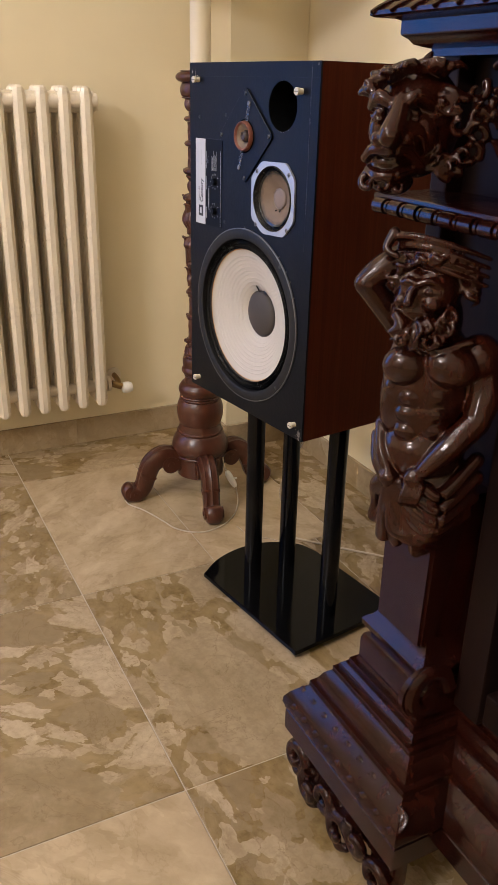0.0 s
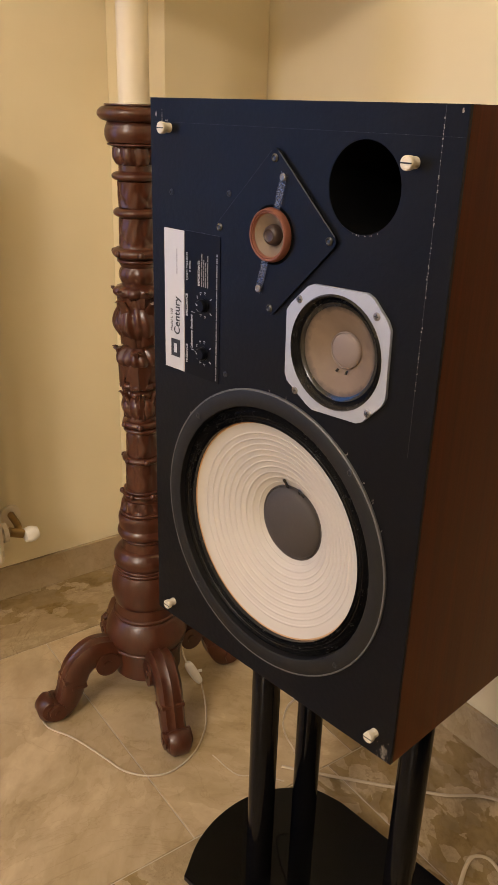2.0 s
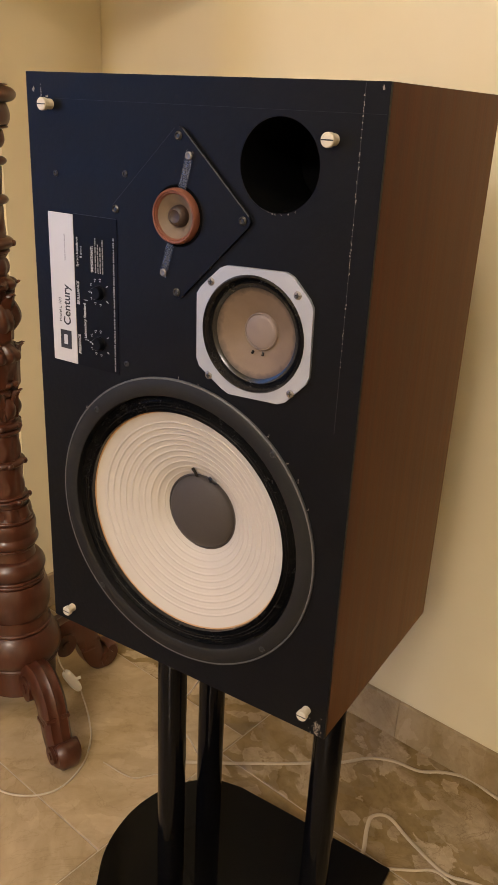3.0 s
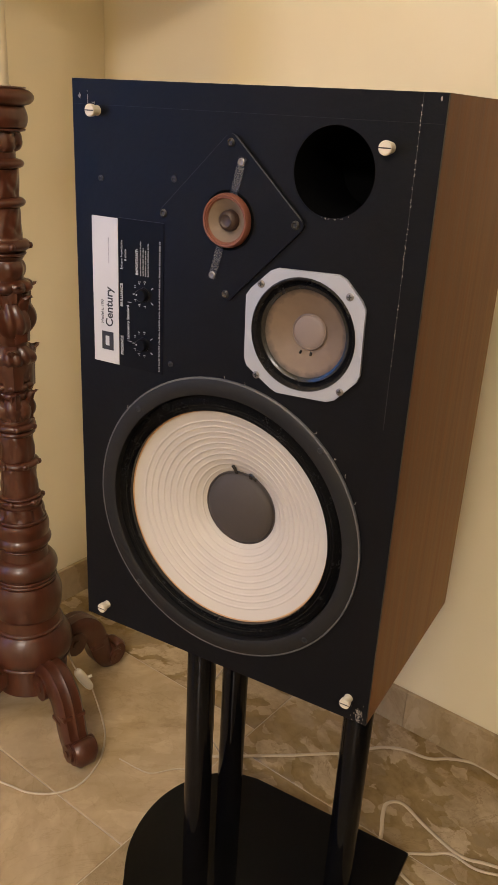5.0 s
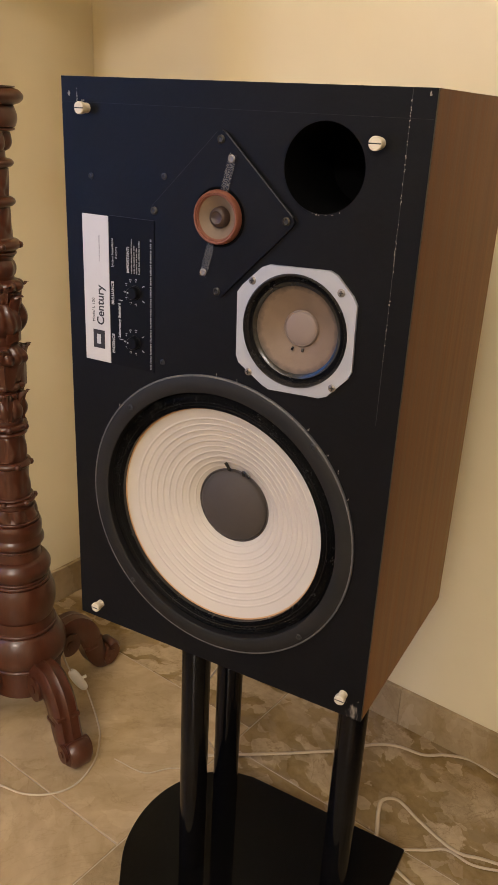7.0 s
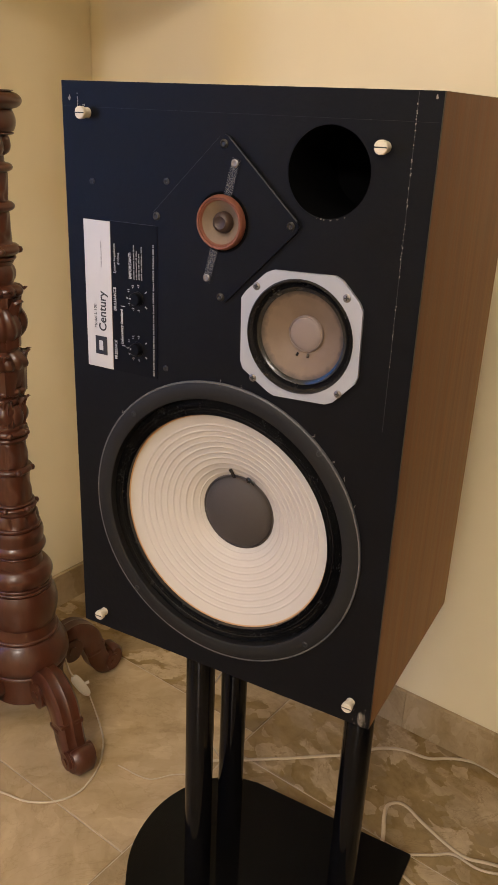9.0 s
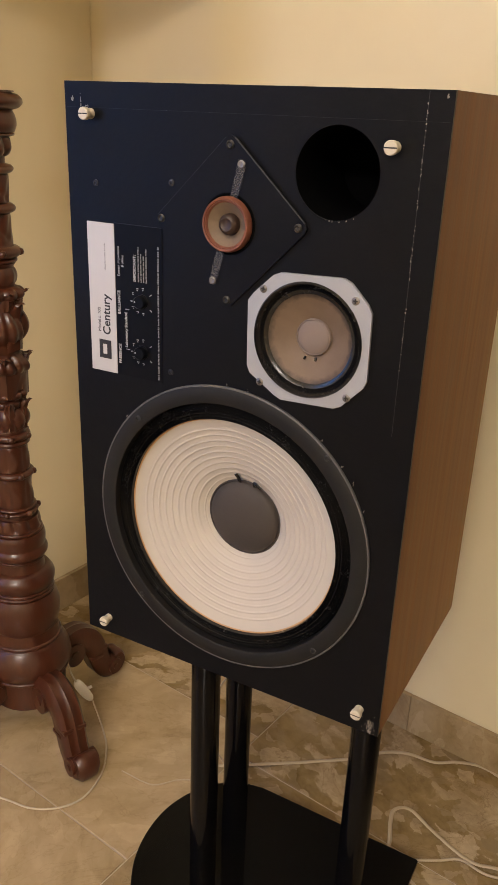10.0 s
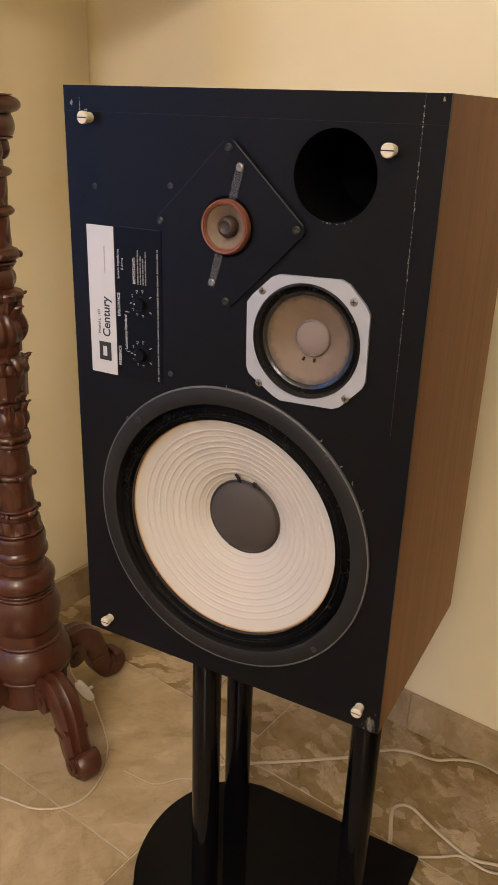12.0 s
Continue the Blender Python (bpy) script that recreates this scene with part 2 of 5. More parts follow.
CONE_MID = stained_cone()
CONE_GREY = plain("grey_felt_dust_cap", (0.043, 0.034, 0.029), 0.7, vary=0.12, scale=60, bump=0.2)
DOME_BROWN = plain("brown_phenolic_dome", (0.034, 0.018, 0.012), 0.5, vary=0.2)
CAP_TAN = plain("taupe_dust_cap", (0.185, 0.140, 0.115), 0.6, vary=0.06, scale=60)
RUBBER = plain("black_pleated_surround", (0.009, 0.0088, 0.0088), 0.24, vary=0.4, scale=60, bump=0.04, Specular_IOR_Level=0.5)
GASKET = plain("charcoal_gasket_ring", (0.0095, 0.009, 0.0088), 0.58, vary=0.25, scale=30, bump=0.15, Specular_IOR_Level=0.28)
TERRACOTTA = plain("terracotta_foam_ring", (0.155, 0.050, 0.027), 0.6, vary=0.12, scale=80, bump=0.15)
CONE_ORANGE = plain("amber_cone_edge", (0.42, 0.235, 0.10), 0.6, vary=0.1)
CLEAR = plain("clear_film", (0.12, 0.12, 0.135), 0.2, vary=0.35, scale=120, Alpha=0.26)
PRINT = plain("white_print", (0.42, 0.42, 0.42), 0.5, vary=0.03)
PRINT_BLACK = plain("black_print", (0.012, 0.012, 0.013), 0.5, vary=0.05)
LABEL = plain("brushed_silver_label", (0.48, 0.475, 0.475), 0.40, 0.1, vary=0.04, scale=60)
CHIP = plain("bare_fibreboard", (0.33, 0.29, 0.24), 0.8, vary=0.15)
PANEL_BLACK = plain("satin_black_panel", (0.0030, 0.0034, 0.0050), 0.42, vary=0.25, Specular_IOR_Level=0.10)
RIM_GREY = plain("dull_grey_frame_edge", (0.13, 0.13, 0.135), 0.35, 0.4, vary=0.3, scale=60)
GREY_PRINT = plain("grey_print", (0.25, 0.25, 0.25), 0.5, vary=0.1)
GREY_BLACK = plain("rubbed_black_paint", (0.0045, 0.0050, 0.0065), 0.5, vary=0.5, scale=90)
# grey of the plate's painted edge highlights and of the panel's top line
EDGE_GREY = plain("grey_edge_line", (0.013, 0.013, 0.015), 0.5, vary=0.5, scale=60)
# near-black without gloss: the darkness inside holes is put into the colour
DARK_HOLE = plain("cavity_darkness", (0.003, 0.003, 0.003), 0.95, Specular_IOR_Level=0.0)


# ---- mesh helpers ----
def part(name, bm, material, parent=None, label="", smooth=None):
    """Link a bmesh as one mesh object under its thing. smooth: the angle in degrees below which edges are shaded smooth."""
    bmesh.ops.recalc_face_normals(bm, faces=bm.faces[:])
    me = bpy.data.meshes.new(name)
    bm.to_mesh(me)
    bm.free()
    me.materials.append(material)
    if smooth:
        me.shade_smooth()
        me.set_sharp_from_angle(angle=radians(smooth))
    ob = new(name, me)
    ob.parent = parent
    return tagged(ob, label)


def thing(name, m, label, category, group="", kind=""):
    ob = new(name)
    ob.empty_display_size = 0.05
    ob.matrix_world = m
    return tagged(ob, label, category, group, kind)


def box(bm, x0, x1, y0, y1, z0, z1, bevel=0.0, seg=2):
    made = bmesh.ops.create_cube(bm, size=1.0)["verts"]
    for v in made:
        v.co = Vector(((x0 + x1) / 2 + v.co.x * (x1 - x0), (y0 + y1) / 2 + v.co.y * (y1 - y0), (z0 + z1) / 2 + v.co.z * (z1 - z0)))
    if bevel:
        edges = {e for v in made for e in v.link_edges}
        bmesh.ops.bevel(bm, geom=list(edges), offset=bevel, segments=seg, affect="EDGES", profile=0.6)
    return bm


def boxed(*size, bevel=0.0, seg=2):
    return box(bmesh.new(), *size, bevel=bevel, seg=seg)


def lathe(profile, seg=48, bm=None, m=None, shape=None, capped=True):
    """Turn (radius, height) pairs round z. shape(radius, height, angle) may alter the radius."""
    bm = bm or bmesh.new()
    rings = []
    for r, z in profile:
        ring = []
        for i in range(seg):
            a = math.tau * i / seg
            q = shape(r, z, a) if shape else r
            p = Vector((q * math.cos(a), q * math.sin(a), z))
            ring.append(bm.verts.new(m @ p if m else p))
        rings.append(ring)
    for lo, hi in zip(rings, rings[1:]):
        for i in range(seg):
            bm.faces.new((lo[i], lo[(i + 1) % seg], hi[(i + 1) % seg], hi[i]))
    if capped:
        bm.faces.new(rings[0][::-1]), bm.faces.new(rings[-1])
    return bm


def rod(p, q, r, seg=16, bm=None, r2=None):
    p, q = Vector(p), Vector(q)
    m = Matrix.Translation(p) @ (q - p).to_track_quat("Z", "Y").to_matrix().to_4x4()
    return lathe([(r, 0), (r2 or r, (q - p).length)], seg, bm, m)


def smooth_path(points, steps=6):
    """A Catmull-Rom line through the points."""
    pts = [Vector(p) for p in points]
    pts = [pts[0] * 2 - pts[1], *pts, pts[-1] * 2 - pts[-2]]
    out = []
    for a, b, c, d in zip(pts, pts[1:], pts[2:], pts[3:]):
        for i in range(steps):
            t = i / steps
            out.append(0.5 * (2 * b + (c - a) * t + (2 * a - 5 * b + 4 * c - d) * t * t + (3 * b - a - 3 * c + d) * t ** 3))
    return out + [pts[-2]]


def sweep(points, radius, seg=8, flat=1.0, bm=None, steps=6, up=(0, 0, 1), curved=True):
    """A tube along a line. radius: a number or a function of 0..1; flat: its height over its width."""
    bm = bm or bmesh.new()
    line = smooth_path(points, steps) if curved else [Vector(p) for p in points]
    rings = []
    for i, p in enumerate(line):
        d = (line[min(i + 1, len(line) - 1)] - line[max(i - 1, 0)]).normalized()
        side = d.cross(Vector(up))
        side = side.normalized() if side.length > 1e-4 else Vector((1, 0, 0))
        top = side.cross(d).normalized()
        r = radius(i / (len(line) - 1)) if callable(radius) else radius
        w, h = r if isinstance(r, tuple) else (r, r * flat)
        rings.append([bm.verts.new(p + side * math.cos(math.tau * k / seg) * w + top * math.sin(math.tau * k / seg) * h) for k in range(seg)])
    for lo, hi in zip(rings, rings[1:]):
        for i in range(seg):
            bm.faces.new((lo[i], lo[(i + 1) % seg], hi[(i + 1) % seg], hi[i]))
    bm.faces.new(rings[0][::-1]), bm.faces.new(rings[-1])
    return bm


def slab(outline, holes, y0, y1):
    """A plate in x and z between two depths, with openings through it. outline and holes: lists of (x, z)."""
    bm = bmesh.new()
    edges = []
    for loop in (outline, *holes):
        vs = [bm.verts.new((x, y0, z)) for x, z in loop]
        edges += [bm.edges.new((vs[i], vs[(i + 1) % len(vs)])) for i in range(len(vs))]
    bmesh.ops.triangle_fill(bm, use_beauty=True, use_dissolve=False, edges=edges)
    made = bmesh.ops.extrude_face_region(bm, geom=bm.faces[:])["geom"]
    bmesh.ops.translate(bm, verts=[v for v in made if isinstance(v, bmesh.types.BMVert)], vec=(0, y1 - y0, 0))
    return bm


def ring_of(cx, cz, r, n=48):
    return [(cx + r * math.cos(math.tau * i / n), cz + r * math.sin(math.tau * i / n)) for i in range(n)]


def turned(profile, cx, cz, seg=64, shape=None, capped=False):
    """A lathe about the y axis at (cx, cz): pairs of (radius, depth y)."""
    m = Matrix.Translation((cx, 0, cz)) @ Matrix(((1, 0, 0, 0), (0, 0, 1, 0), (0, -1, 0, 0), (0, 0, 0, 1)))
    return lathe(profile, seg, None, m, shape, capped)


# ---- the room ----
U0, U1, V0, V1, H = -0.997, 4.6, -6.0, 0.557, 3.35    # inner faces of the walls
DOOR_V = (-2.05, -0.85)                                # glazed door in the wall with the radiator
PIL_U, PIL_V = -0.772, 0.332                           # corner pier
T = 0.2


def wall(name, label, *pieces):
    bm = bmesh.new()
    for p in pieces:
        box(bm, *p)
    ob = part(name, bm, WALL)
    ob.matrix_world = ROOM
    return tagged(ob, label, "wall", kind="structure")


wall("wall_west", "cream-painted plaster wall behind the radiator", (U0 - T, U0, V0 - T, DOOR_V[0], 0, H), (U0 - T, U0, DOOR_V[1], V1 + T, 0, H), (U0 - T, U0, *DOOR_V, 2.25, H))
wall("wall_north", "cream-painted plaster wall behind the loudspeaker", (U0, U1 + T, V1, V1 + T, 0, H))
wall("wall_east", "cream-painted plaster wall", (U1, U1 + T, V0 - T, V1, 0, H))
wall("wall_south", "cream-painted plaster wall", (U0, U1, V0 - T, V0, 0, H))
wall("pier_wall", "cream-painted square corner pier", (U0 + 0.001, PIL_U, PIL_V, V1 - 0.001, 0, H))
ob = part("ceiling", boxed(U0 - T, U1 + T, V0 - T, V1 + T, H, H + 0.2), CEIL)
ob.matrix_world = ROOM
tagged(ob, "plain off-white plaster ceiling", "ceiling", kind="structure")
floor = part("floor", boxed(U0 - T, U1 + T, V0 - T, V1 + T, -0.15, -0.0015), GROUT)
floor.matrix_world = ROOM
tagged(floor, "polished cream and tan brecciated marble tile floor", "floor", kind="structure")


# ---- loudspeaker ----
SX, SZ0, SZ1, SD = 0.1815, 0.460, 1.053, 0.268
WOOFER, MID, TWEET, PORT = (0.001, 0.639), (0.0775, 0.851), (-0.003, 0.942), (0.0935, 0.990)
speaker = thing("loudspeaker", pose(0, 0, SZ0), "walnut bookshelf loudspeaker with black baffle and white woofer cone, grille removed", "loudspeaker")
INV = pose(0, 0, -SZ0)


def spk(name, bm, material, parent=None, label="", smooth=None):
    """A part of the loudspeaker, built in world metres."""
    bm.transform(INV)
    return part(name, bm, material, parent or speaker, label, smooth)


bm = bmesh.new()
box(bm, -SX, SX, 0.004, SD, SZ0, SZ0 + 0.016)
box(bm, -SX, SX, 0.004, SD, SZ1 - 0.016, SZ1)
box(bm, -SX, -SX + 0.016, 0.004, SD, SZ0 + 0.016, SZ1 - 0.016)
box(bm, SX - 0.016, SX, 0.004, SD, SZ0 + 0.016, SZ1 - 0.016)
bmesh.ops.remove_doubles(bm, verts=bm.verts[:], dist=1e-5)
spk("enclosure", bm, WALNUT, label="walnut veneer cabinet shell")
spk("back_panel", boxed(-SX + 0.016, SX - 0.016, SD - 0.02, SD - 0.002, SZ0 + 0.016, SZ1 - 0.016), BLACK)
outline = [(-SX, SZ0), (SX, SZ0), (SX, SZ1), (-SX, SZ1)]
baffle = spk("baffle", slab(outline, [ring_of(*WOOFER, 0.141, 64), ring_of(*MID, 0.052), ring_of(*PORT, 0.0365), ring_of(*TWEET, 0.022, 32)], 0.0, 0.0038), BLACK, label="black painted front baffle with scuffed edges", smooth=30)
spk("port_tube", turned([(0.0366, 0.0030), (0.0372, 0.10), (0.0352, 0.10), (0.0350, 0.004), (0.0360, 0.0008), (0.0366, 0.0008)], *PORT), DARK_HOLE, label="black bass port tube", smooth=40)
spk("port_back", turned([(0.036, 0.101), (0.036, 0.104)], *PORT, capped=True), DARK_HOLE)

# woofer: gasket ring, pleated surround, ribbed cone, dust cap
spk("gasket_ring", turned([(0.1528, 0.0005), (0.1528, -0.0026), (0.1518, -0.0032), (0.1378, -0.0034), (0.1364, -0.0026), (0.1360, 0.010)], *WOOFER, 96), GASKET, label="charcoal woofer frame gasket", smooth=35)
spk("rim", turned([(0.1545, 0.0002), (0.1545, -0.0024), (0.1540, -0.0029), (0.1530, -0.0029), (0.1529, 0.0002)], *WOOFER, 96), RIM_GREY, label="thin grey metal rim", smooth=35)
prof = [(0.1362, 0.009)]
for k in range(41):
    prof.append((0.1354 - 0.0164 * k / 40, 0.0046 - 0.0024 * math.cos(math.tau * (5.5 * k / 40 + 0.5))))
prof.append((0.1186, 0.008))
spk("surround", turned(prof, *WOOFER, 96), RUBBER, label="black glossy pleated surround", smooth=50)
spk("cone_edge", turned([(0.1192, 0.0072), (0.1186, 0.0064), (0.1172, 0.0070)], *WOOFER, 96), CONE_ORANGE, smooth=50)
prof = []
N = 300
for k in range(N + 1):
    r = 0.1176 - (0.1176 - 0.039) * k / N
    d = 0.0072 + (0.1176 - r) * 0.36 + 0.030 * max(0.0, (0.062 - r) / 0.062) ** 1.6
    w = max(0.0, math.sin((r - 0.0445) / 0.0066 * math.tau))
    prof.append((r, d - 0.00062 * w ** 2 * (1 if 0.046 < r < 0.107 else 0)))
CONE_DEEP = prof[-1][1]
spk("cone", turned(prof, *WOOFER, 96), PAPER, label="white paper cone with concentric ribs", smooth=60)
cap = [(0.0424, CONE_DEEP + 0.001), (0.0424, CONE_DEEP - 0.0028), (0.0412, CONE_DEEP - 0.0034), (0.0404, CONE_DEEP - 0.0022)] + [(0.0402 * math.cos(a), CONE_DEEP - 0.0022 - 0.012 * math.sin(a)) for a in [math.pi / 2 * i / 10 for i in range(10)]] + [(0.0005, CONE_DEEP - 0.0142)]
spk("dust_cap", turned(cap, *WOOFER, 64, capped=True), CONE_GREY, label="dark grey felt dust cap", smooth=60)
for k, (a, b) in enumerate(((97, 9), (72, 8))):
    a = radians(a)
    p = Vector((WOOFER[0] + 0.041 * math.cos(a), CONE_DEEP - 0.006, WOOFER[1] + 0.041 * math.sin(a)))
    spk("lead_patch", sweep([p, p + Vector((0.003 * math.cos(a), -0.003, 0.006 * math.sin(a))), p + Vector((-0.003 if k == 0 else 0.009, -0.004, 0.010 - 0.008 * k))], lambda s: (0.0022, 0.0008), 8, steps=3, up=(0, 1, 0)), RUBBER, label="dark lead wire patch")
for x, z in ((-0.1025, 0.741), (0.1060, 0.747), (0.1070, 0.537), (-0.1020, 0.532)):
    spk("woofer_screw", turned([(0.0032, -0.0032), (0.0032, -0.0038), (0.0022, -0.0042), (0.0019, -0.0034), (0.0005, -0.0034)], x, z, 16, capped=True), PRINT_BLACK, smooth=40)

# midrange in an eight-sided cast frame
mid_out = [(0.019, 0.879), (0.024, 0.886), (0.043, 0.904), (0.050, 0.907), (0.108, 0.909), (0.115, 0.906), (0.131, 0.890), (0.135, 0.883), (0.136, 0.825), (0.133, 0.818), (0.114, 0.798), (0.107, 0.795), (0.056, 0.793), (0.049, 0.796), (0.023, 0.813), (0.020, 0.820)]
bm = slab(mid_out, [ring_of(*MID, 0.0515)], -0.0032, 0.0)
spk("mid_frame", bm, ALU, label="silver octagonal midrange frame", smooth=30)
spk("mid_surround", turned([(0.0516, -0.0030), (0.050, -0.0052), (0.0485, -0.003), (0.047, 0.003), (0.0455, 0.0045), (0.0438, 0.0012), (0.0420, 0.0025), (0.040, 0.003)], *MID), RUBBER, label="glossy black surround", smooth=60)
spk("mid_cone", turned([(0.0402, 0.003), (0.0392, 0.0036), (0.030, 0.0080), (0.0150, 0.0155)], *MID), CONE_MID, label="tan paper midrange cone", smooth=60)
cap = [(0.0166, 0.0150), (0.0166, 0.0122), (0.0158, 0.0116), (0.0152, 0.0124)] + [(0.0150 * math.cos(math.pi / 2 * i / 8), 0.0124 - 0.0022 * math.sin(math.pi / 2 * i / 8)) for i in range(1, 8)] + [(0.0004, 0.0102)]
spk("mid_cap", turned(cap, *MID, 40, capped=True), CAP_TAN, smooth=60)
for dx in (-0.005, 0.005):
    p = (MID[0] + dx - 0.001, 0.0115, MID[1] - 0.0180)
    spk("lead_eyelet", sweep([p, (p[0] + dx * 0.1, 0.0095, p[2] - 0.0022)], 0.0012, 6), RUBBER)
for x, z in ((0.034, 0.891), (0.120, 0.892), (0.119, 0.807), (0.034, 0.806)):
    s = spk("frame_screw", turned([(0.0036, -0.0030), (0.0036, -0.0036), (0.0030, -0.0040), (0.0004, -0.0041)], x, z, 20, capped=True), STEEL, smooth=40)
    bm = bmesh.new()
    box(bm, x - 0.0021, x + 0.0021, -0.0043, -0.0038, z - 0.0005, z + 0.0005), box(bm, x - 0.0005, x + 0.0005, -0.0044, -0.0038, z - 0.0021, z + 0.0021)
    spk("slot", bm, DARK_STEEL, s)

# tweeter on a diamond plate
dia = [(-0.003, 1.017), (0.074, 0.945), (-0.003, 0.867), (-0.081, 0.940)]
plate = []
for i, p in enumerate(dia):
    a, b = Vector(dia[i - 1]), Vector(dia[(i + 1) % 4])
    q = Vector(p)
    plate += [tuple(q + (a - q).normalized() * 0.006), tuple(q + ((a - q).normalized() + (b - q).normalized()) * 0.0018), tuple(q + (b - q).normalized() * 0.006)]
spk("tweeter_plate", slab(plate, [ring_of(*TWEET, 0.0235, 40)], -0.003, 0.0), BLACK, label="black diamond-shaped tweeter plate", smooth=30)
# thin grey rods paint the light caught on the plate's upper edges
bm = bmesh.new()
p, q = plate[2], plate[3]
rod((p[0], -0.0030, p[1]), (q[0], -0.0030, q[1]), 0.0006, 6, bm)
for k in (11,):
    p, q = plate[k], plate[(k + 1) % len(plate)]
    rod((p[0], -0.0029, p[1]), (q[0], -0.0029, q[1]), 0.0002, 6, bm)
spk("plate_edge", bm, EDGE_GREY)
# flat black ring stands in for the shaded gap around the foam ring
spk("tweeter_gap", turned([(0.0232, -0.0032), (0.0262, -0.0032), (0.0262, -0.0028), (0.0232, -0.0028)], *TWEET), DARK_HOLE)
spk("tweeter_ring", turned([(0.0236, 0.0), (0.0238, -0.0050), (0.0230, -0.0090), (0.0220, -0.0102), (0.0208, -0.0098), (0.0205, -0.0088), (0.0198, -0.0090), (0.0190, -0.0080), (0.0185, -0.0068)], *TWEET), TERRACOTTA, label="terracotta foam tweeter ring", smooth=50)
spk("tweeter_cone", turned([(0.0187, -0.0070), (0.0085, 0.0015)], *TWEET), CONE_TAN, label="beige paper tweeter cone", smooth=60)
spk("tweeter_dome", turned([(0.0094, 0.0015), (0.0092, -0.003), (0.0080, -0.0062), (0.0056, -0.0076), (0.0044, -0.0066), (0.0004, -0.0064)], *TWEET, 32, capped=True), DOME_BROWN, smooth=50)
for p, q in (((0.009, 0.992), (0.002, 0.964)), ((-0.017, 0.892), (-0.0095, 0.920))):
    d = (Vector(q) - Vector(p)).normalized()
    s = Vector((-d.y, d.x)) * 0.0038
    pts = [Vector(p) - d * 0.004 + s, Vector(p) - d * 0.004 - s, Vector(q) - s, Vector(q) + s]
    strip = spk("terminal_strip", slab([tuple(v) for v in pts], [], -0.0045, -0.0032), CLEAR, label="clear insulating strip")
    spk("rivet", turned([(0.0034, -0.0045), (0.0034, -0.0054), (0.0024, -0.0059), (0.0012, -0.0056), (0.0004, -0.0056)], *p, 20, capped=True), STEEL, smooth=40)
for x, z in ((-0.003, 1.007), (0.064, 0.945), (-0.003, 0.876), (-0.073, 0.941)):
    spk("plate_screw", turned([(0.0038, -0.003), (0.0038, -0.0036), (0.0024, -0.0048), (0.0016, -0.0040), (0.0004, -0.0040)], x, z, 16, capped=True), DARK_STEEL, smooth=40)

# control panel with its print
panel = spk("control_panel", boxed(-0.1285, -0.0745, -0.0007, 0.0, 0.783, 0.9315), PANEL_BLACK, label="black printed control panel with two level knobs")
label = spk("name_plate", boxed(-0.1612, -0.1290, -0.0010, 0.0, 0.783, 0.9305, bevel=0.0003, seg=1), LABEL, label="silver printed name plate")


def lettering(words, x, z, size, material, parent, y=-0.0012, stretch=1.0, bold=0.0):
    """Words that read upwards, their foot at x and their beginning at z."""
    cu = bpy.data.curves.new("print", "FONT")
    cu.body, cu.size, cu.extrude, cu.offset = words, size, 0.00008, bold
    tmp = new("print", cu)
    me = bpy.data.meshes.new_from_object(tmp.evaluated_get(bpy.context.evaluated_depsgraph_get()))
    bpy.data.objects.remove(tmp)
    bm = bmesh.new()
    bm.from_mesh(me)
    bpy.data.meshes.remove(me)
    bm.transform(Matrix.Translation((x, y, z)) @ Matrix(((0, -1, 0, 0), (0, 0, -1, 0), (1, 0, 0, 0), (0, 0, 0, 1))) @ Matrix.Diagonal((stretch, 1, 1, 1)))
    return spk("print", bm, material, parent)


def bars(x, z0, z1, wide, material, parent, gaps, y=-0.0012):
    """Unreadable print as a broken bar that runs upwards."""
    bm = bmesh.new()
    rng = random.Random(int(x * 1e5) + gaps)
    z, left = z0, rng.randint(4, 9)
    while z < z1 - 0.001:
        q = min(z1, z + wide * rng.uniform(0.45, 0.8))
        lift = wide * rng.choice((0.0, 0.0, 0.22))
        box(bm, x - wide / 2 + lift, x + wide / 2, y - 0.0001, y + 0.0001, z, q)
        left -= 1
        z = q + wide * (0.28 if left else 0.9)
        left = left or rng.randint(3, 9)
    return spk("print", bm, material, parent)


lettering("Century", -0.1365, 0.8215, 0.0128, PRINT_BLACK, label, stretch=0.95, bold=0.00022)
lettering("Model L 100", -0.1480, 0.8240, 0.0048, PRINT_BLACK, label)
spk("logo", boxed(-0.1505, -0.1360, -0.0014, -0.0010, 0.797, 0.816), PRINT_BLACK, label)
spk("logo_mark", boxed(-0.1458, -0.1410, -0.0016, -0.0012, 0.8015, 0.8115), LABEL, label)
bars(-0.1405, 0.886, 0.912, 0.0012, GREY_PRINT, label, 3)
lettering("BRILLIANCE", -0.1232, 0.8450, 0.0044, PRINT, panel, bold=0.00010)
lettering("PRESENCE", -0.1232, 0.7950, 0.0044, PRINT, panel, bold=0.00010)
lettering("Laboratory Standard", -0.1155, 0.8125, 0.0042, PRINT, panel, bold=0.00010)
for z0, z1 in ((0.8105, 0.8118), (0.8505, 0.8518)):
    spk("print", boxed(-0.1175, -0.1125, -0.0013, -0.0011, z0, z1 - 0.0008), PRINT, panel)
lettering("System Impedance", -0.1232, 0.8820, 0.0038, PRINT, panel)
lettering("8 ohms", -0.1185, 0.8910, 0.0038, PRINT, panel)
lettering("IMPORTANT:", -0.1042, 0.8790, 0.0043, PRINT, panel, bold=0.00012)
for k in range(4):
    bars(-0.1012 + k * 0.0030, 0.8790, 0.912 - 0.004 * (k % 3), 0.0014, GREY_PRINT, panel, k)
bars(-0.0785, 0.7855, 0.9150, 0.0017, GREY_PRINT, panel, 9)
